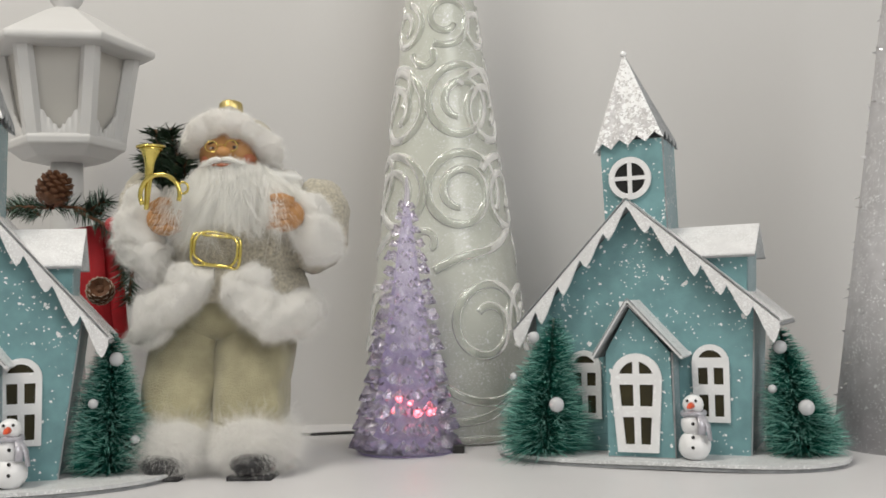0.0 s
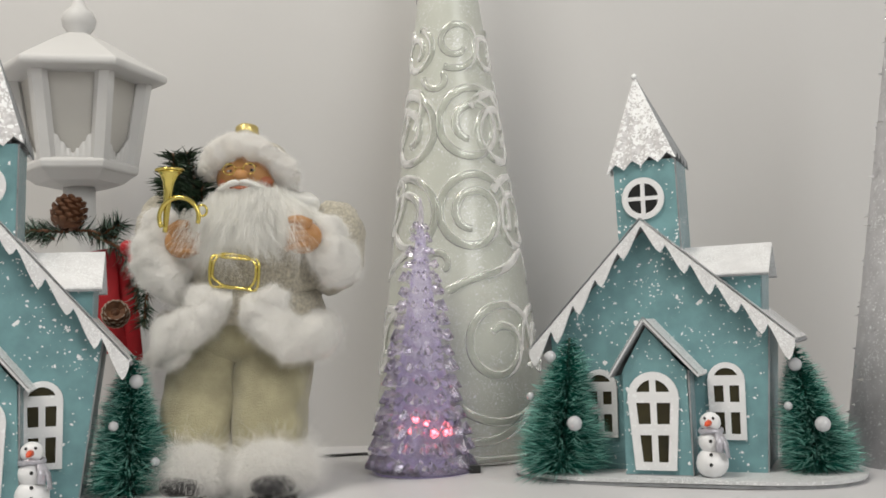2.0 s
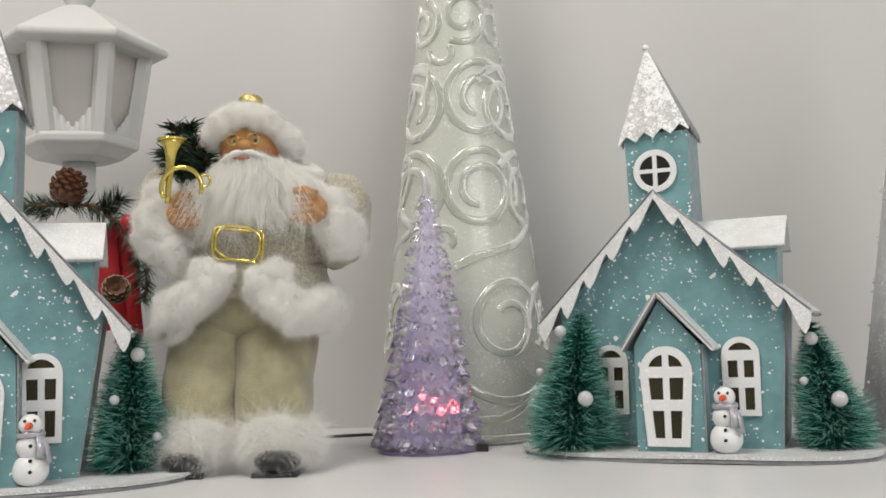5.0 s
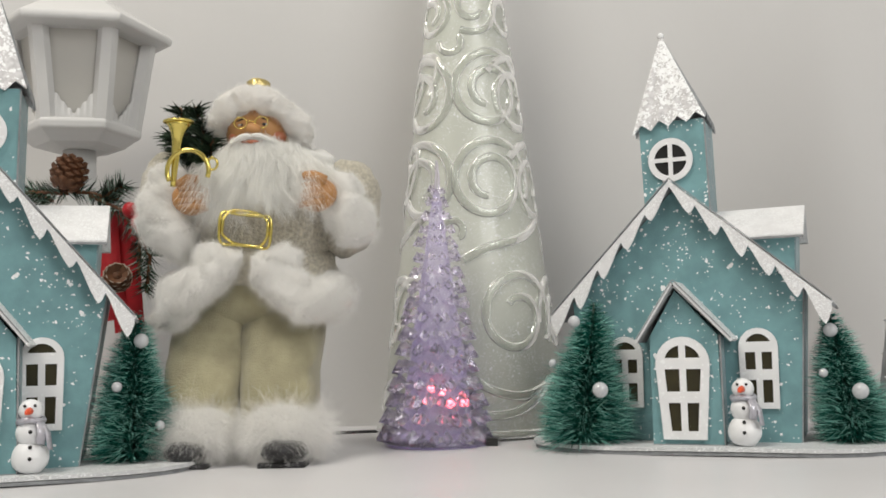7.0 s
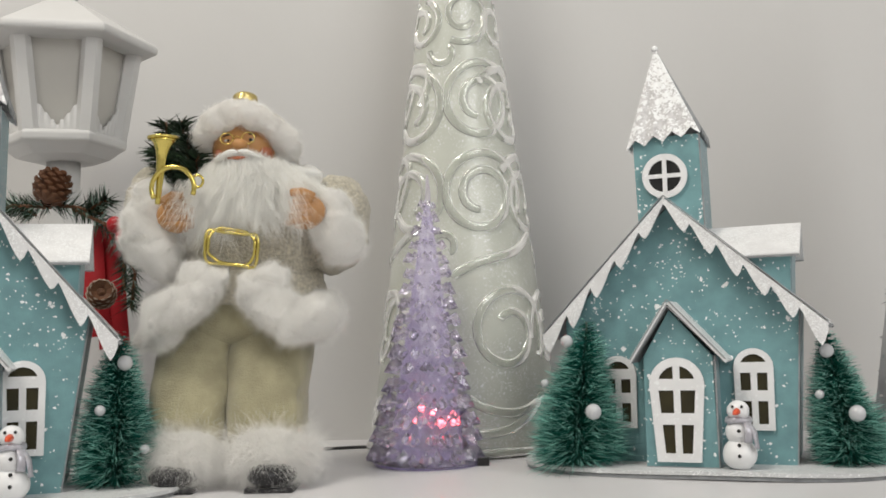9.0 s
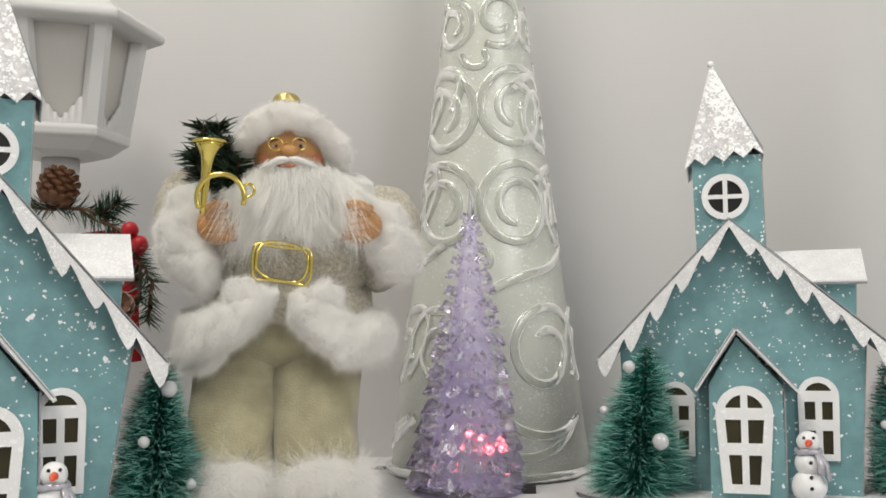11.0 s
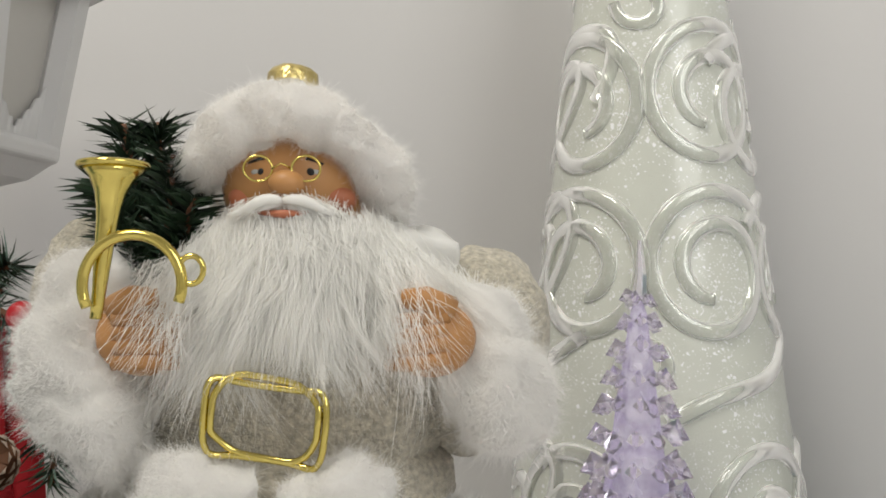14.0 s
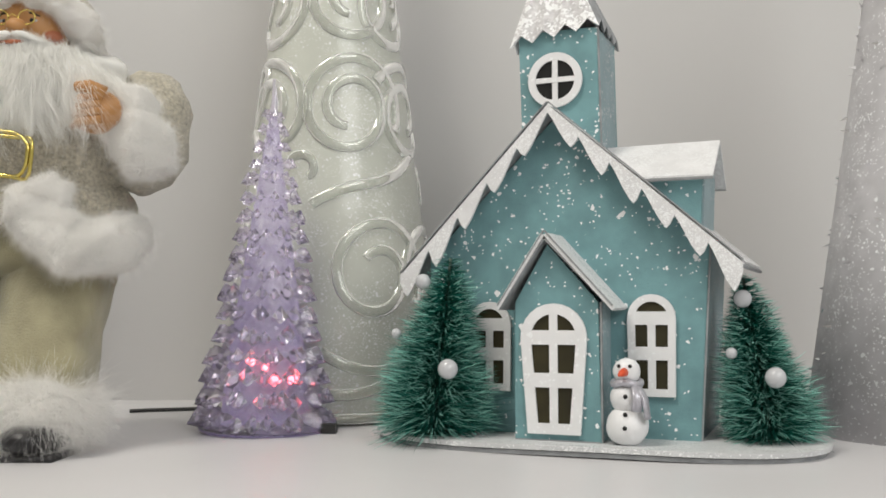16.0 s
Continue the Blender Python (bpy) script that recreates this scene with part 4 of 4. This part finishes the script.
# ---------- swirl cone ----------
def swirl_cone():
    R, H = 0.0725, 0.567
    cone = thing("swirl_cone", pose(0.0025, 0.802, 0), "tall pale glitter cone with clear raised swirls", "cone tree")
    Build().add(*lathe([(R * 0.985, 0), (R, 0.003), (R * (1 - 0.25), H * 0.25), (R * 0.5, H * 0.5), (R * 0.25, H * 0.75), (0.002, H)], 96)).link("body", M_CONEBODY, cone)

    def on(u, z, lift=0.0):
        r = R * (1 - z / H)
        a = u / max(r, 0.01) - math.pi / 2
        return ((r + lift) * math.cos(a), (r + lift) * math.sin(a), z)

    def band(points, width):
        """A raised bar with a rounded top along (u, z) points on the cone."""
        p = np.array([on(u, z) for u, z in points])
        w = np.full(len(p), width) if np.isscalar(width) else np.asarray(width)
        d = np.gradient(p, axis=0)
        d /= np.linalg.norm(d, axis=1)[:, None]
        out = p * [1, 1, 0]
        out /= np.linalg.norm(out, axis=1)[:, None]
        side = np.cross(d, out)
        prof = [(1.1, -0.35), (1.0, 0.05), (0.88, 0.38), (0.55, 0.58), (0.0, 0.60), (-0.55, 0.58), (-0.88, 0.38), (-1.0, 0.05), (-1.1, -0.35)]
        k, n = len(prof), len(p)
        v = [p[i] + w[i] * (a * side[i] + h * out[i]) for i in range(n) for a, h in prof]
        f = [(i * k + j, i * k + j + 1, (i + 1) * k + j + 1, (i + 1) * k + j) for i in range(n - 1) for j in range(k - 1)]
        f += [tuple(range(k)), tuple((n - 1) * k + j for j in range(k - 1, -1, -1))] + [((i + 1) * k, i * k, i * k + k - 1, (i + 1) * k + k - 1) for i in range(n - 1)]
        Build().add(v, f).link("swirl", M_RIDGE, cone)

    def spiral(u0, z0, size, start, turns, hand, width=0.0035):
        pts = []
        n = 64
        for i in range(n + 1):
            s = i / n
            a = start + hand * turns * 2 * math.pi * s
            r = size * (0.34 + 0.66 * s)
            pts.append((u0 + r * math.cos(a), z0 + r * math.sin(a) * 1.04))
        w = np.full(len(pts), width)
        w[:6] *= np.linspace(0.75, 1.0, 6)
        band(pts, w)

    for col in range(3):
        du = col * 2 * math.pi / 3

        def at(u, z):
            return u + du * R * (1 - z / H)

        spiral(at(0.0360, 0.087), 0.087, 0.0345, 2.3, 1.45, -1)
        spiral(at(0.0172, 0.1880), 0.1880, 0.0340, -1.75, 1.78, -1)
        spiral(at(0.0186, 0.2586), 0.2586, 0.0335, -1.90, 1.70, -1)
        spiral(at(0.0070, 0.3270), 0.3270, 0.0215, -0.5, 1.25, -1, width=0.0028)
        spiral(at(0.0200, 0.3850), 0.3850, 0.0170, -1.8, 1.5, -1, width=0.0027)
        spiral(at(-0.0090, 0.2990), 0.2990, 0.0125, 0.7, 0.62, -1, width=0.0028)
        spiral(at(-0.0400, 0.1880), 0.1880, 0.0325, -1.3, 1.62, 1)
        spiral(at(-0.0395, 0.2560), 0.2560, 0.0325, -1.3, 1.62, 1)
        spiral(at(-0.0300, 0.3230), 0.3230, 0.0190, -1.3, 1.4, 1, width=0.0028)
        spiral(at(-0.0110, 0.1490), 0.1490, 0.0140, -0.9, 0.85, 1, width=0.0029)
        spiral(at(-0.0420, 0.0880), 0.0880, 0.0310, 0.8, 1.4, 1)
        band([(at(-0.005 + 0.070 * s, 0.15), 0.1287 + 0.018 * s + 0.016 * s ** 2.2 + 0.003 * math.sin(6 * s)) for s in np.linspace(0, 1, 24)], 0.0034)
        band([(at(0.002 + 0.066 * s, 0.04), 0.0420 - 0.046 * s + 0.046 * s * s) for s in np.linspace(0, 1, 24)], 0.0034)
        band([(at(-0.010 + 0.074 * s, 0.02), 0.0200 - 0.012 * s + 0.034 * s ** 3) for s in np.linspace(0, 1, 24)], 0.0034)
    Build().add(*tube([on(u, 0.004, 0.001) for u in np.linspace(0, 2 * math.pi * R, 80)[:-1]], 0.0035, 8, True)).link("foot_rim", M_RIDGE, cone)


swirl_cone()


# ---------- silver cone ----------
def silver_cone():
    R, H = 0.0664, 0.437
    cone = thing("tinsel_cone", pose(0.338, 0.705, 0), "silver-white cone tree covered in glitter flecks", "cone tree")
    Build().add(*lathe([(R, 0), (R * 0.75, H * 0.25), (R * 0.5, H * 0.5), (R * 0.25, H * 0.75), (0.001, H)], 64)).link("body", M_SILVER, cone)
    b = Build()
    n = 1100
    z = rng.uniform(0.01, 0.9 * H, n)
    a = rng.uniform(0, 2 * np.pi, n)
    out = np.stack([np.cos(a), np.sin(a), np.full(n, 0.1)], 1)
    root = out * (R * (1 - z / H))[:, None] * [1, 1, 0] + np.stack([0 * z, 0 * z, z], 1)
    strands(b, root, out * 0.35 + rng.normal(size=(n, 3)) * [1.0, 1.0, 0.35], rng.uniform(0.002, 0.0050, n), 0.0015, 0, bend=0.1, steps=2)
    tagged(b.link("flecks", M_FLECK, cone), kind="stuff")


silver_cone()


# ---------- lamp post with garland ----------
def lamp_post():
    lamp = thing("lantern_post", pose(-0.299, 0.775, 0, 0, 0, 16), "white plastic hexagonal lantern on a white post", "lantern")

    def hexa(rows, name, m, parent=lamp):
        return Build().add(*lathe(rows, 6, turn=0.0)).link(name, m, parent, smooth=False, bevel=0.0012)

    hexa([(0.050, 0), (0.050, 0.008), (0.030, 0.014), (0.016, 0.03)], "foot", M_LAMP)
    Build().add(*lathe([(0.0135, 0.02), (0.0125, 0.226)], 24)).link("post", M_LAMP, lamp)
    hexa([(0.022, 0.2235), (0.030, 0.2255), (0.034, 0.2262), (0.043, 0.2330), (0.0460, 0.2345), (0.0465, 0.2400), (0.044, 0.2425)], "tray", M_LAMP)
    hexa([(0.0350, 0.2420), (0.0465, 0.3130)], "panel", M_FROSTGLASS)
    hexa([(0.0560, 0.3090), (0.0685, 0.3105), (0.0697, 0.3130), (0.0690, 0.3165), (0.048, 0.3290), (0.026, 0.3420), (0.012, 0.3490)], "roof", M_LAMP)
    Build().add(*lathe([(0.0090, 0.3470), (0.0080, 0.3500), (0.0125, 0.3560), (0.0138, 0.3620), (0.0115, 0.3680), (0.0060, 0.3730), (0.0042, 0.3780), (0.0015, 0.3850)], 28)).link("finial", M_LAMP, lamp)
    for k in range(6):
        a = k * math.pi / 3
        c, s = math.cos(a), math.sin(a)
        Build().add(*tube([(0.0385 * c, 0.0385 * s, 0.2400), (0.0500 * c, 0.0500 * s, 0.3120)], 0.0074, 6, False, 0.8)).link("corner_post", M_LAMP, lamp, smooth=False)
        mid = a + math.pi / 6
        out = np.array([math.cos(mid), math.sin(mid), 0])
        ac = np.array([-math.sin(mid), math.cos(mid), 0])
        line = np.linspace(-1, 1, 49)
        tops = [0.2460 + 0.020 * abs(q) ** 1.3 + 0.0022 * abs(math.sin(q * 12)) * (abs(q) > 0.12) for q in line]
        v = [tuple(out * (d + 0.14 * (zz - 0.2425)) + ac * q * 0.0170 + np.array([0, 0, zz])) for d in (0.0345, 0.0325) for zs in (None, tops) for q, zz in zip(line, zs or [0.2420] * 49)]
        f = []
        for i in range(48):
            f += [(i, i + 1, 50 + i, 49 + i), (98 + i, 147 + i, 148 + i, 99 + i), (49 + i, 50 + i, 148 + i, 147 + i)]
        Build().add(v, f).link("fretwork", M_LAMP, lamp)
    return lamp


lamp_post()


def pine_cone(parent, at, size, tilt):
    core = Build().add(*blob((0, 0, 0), (size * 0.55, size * 0.55, size * 0.8), seg=14)).link("pine_cone", M_CONE, parent, "brown open pine cone")
    core.matrix_local = Matrix.Translation(at) @ pose(0, 0, 0, *tilt)
    for ring in range(7):
        z = -0.75 + 1.55 * ring / 6
        rad = math.sqrt(max(0.05, 1 - (z * 0.86) ** 2))
        for j in range(9):
            a = j * 2 * math.pi / 9 + ring * 0.35
            o = np.array([math.cos(a), math.sin(a), 0.0])
            t = np.array([-math.sin(a), math.cos(a), 0.0])
            u = np.array([0, 0, 1.0])
            p = o * size * 0.45 * rad + u * z * size
            q = o * size * 1.0 * rad + u * (z + 0.28) * size
            w = size * 0.27 * (0.5 + 0.5 * rad)
            v = [p - t * w * 0.6, p + t * w * 0.6, q + t * w, q + o * size * 0.10 + u * size * 0.06, q - t * w, q - u * size * 0.10]
            c = Build().add(v, [(0, 1, 2, 3, 4), (5, 2, 1), (5, 1, 0), (5, 0, 4), (5, 4, 3), (5, 3, 2)], 0)
            e = q + u * size * 0.02
            c.add([e - t * w * 0.9, e + o * size * 0.11 + u * size * 0.04, e + t * w * 0.9, e + u * size * 0.06], [(0, 1, 2, 3)], 1)
            c.link("scale", [M_CONE, M_CONETIP], core, smooth=False)


def garland():
    g = thing("garland", pose(-0.2905, 0.772, -0.003), "pine garland with cones, red berries and ribbon on lamp post", "garland")
    paths = [[(0.004, -0.046, 0.186), (-0.022, -0.046, 0.188), (-0.040, -0.044, 0.186)], [(0.000, -0.046, 0.188), (0.020, -0.046, 0.186), (0.042, -0.048, 0.180)],
             [(0.020, -0.046, 0.184), (0.046, -0.052, 0.172), (0.060, -0.055, 0.150), (0.060, -0.055, 0.125)], [(0.030, -0.048, 0.182), (0.046, -0.050, 0.190)],
             [(0.056, -0.052, 0.160), (0.068, -0.056, 0.138), (0.066, -0.057, 0.112)], [(-0.010, -0.04, 0.182), (-0.03, -0.03, 0.190)]]
    for p in paths:
        q = np.concatenate([np.linspace(p[i], p[i + 1], 6)[:-1] for i in range(len(p) - 1)] + [np.array(p[-1:])])
        twig = Build().add(*tube(q, 0.0013)).link("twig", M_CONE, g)
        b = Build()
        needles(b, q, 150, 0.0140, 0.0010, 0, 1.0, 0.6)
        needles(b, q, 60, 0.0135, 0.0009, 1, 1.0, 0.6)
        tagged(b.link("needles", [M_PINE, M_PINEW], twig), kind="stuff")
    pine_cone(g, (0.007, -0.054, 0.1965), 0.0125, (-25, 10, 0))
    pine_cone(g, (0.050, -0.070, 0.1210), 0.0095, (70, 0, 20))
    for x, y, z in ((0.0540, -0.0570, 0.1710), (0.0605, -0.0580, 0.1620), (0.0560, -0.0500, 0.1540)):
        Build().add(*blob((x, y, z), (0.0055, 0.0055, 0.0058), 0.03, 18)).link("berry", M_BERRY, g)
    for x0, x1, z0, z1, y in ((0.026, 0.036, 0.172, 0.094, -0.040), (0.043, 0.047, 0.174, 0.086, -0.038)):
        v, f = [], []
        for i in range(13):
            s = i / 12
            for side in (0, 1):
                for dep in (0, 0.0008):
                    v.append((x0 + (x1 - x0) * s + (side - 0.5) * 0.021, y + dep + 0.002 * math.sin(6 * s + side), z0 + (z1 - z0) * s + 0.003 * (side - 0.5)))
        for i in range(12):
            k = 4 * i
            f += [(k, k + 2, k + 6, k + 4), (k + 1, k + 5, k + 7, k + 3), (k, k + 4, k + 5, k + 1), (k + 2, k + 3, k + 7, k + 6)]
        Build().add(v, f).link("ribbon", M_RIBBON, g, "red ribbon tail")


garland()

# ---------- cable ----------
cable_points = [(-0.128, 0.7980, 0.0013), (-0.113, 0.8050, 0.0013), (-0.080, 0.8140, 0.0013), (-0.055, 0.8120, 0.0013), (-0.035, 0.7900, 0.0013), (-0.025, 0.7500, 0.0013)]
tagged(Build().add(*tube(cable_points, 0.0012)).link("power_cable", M_CABLE), "thin black cable lying on the white surface", "cable")
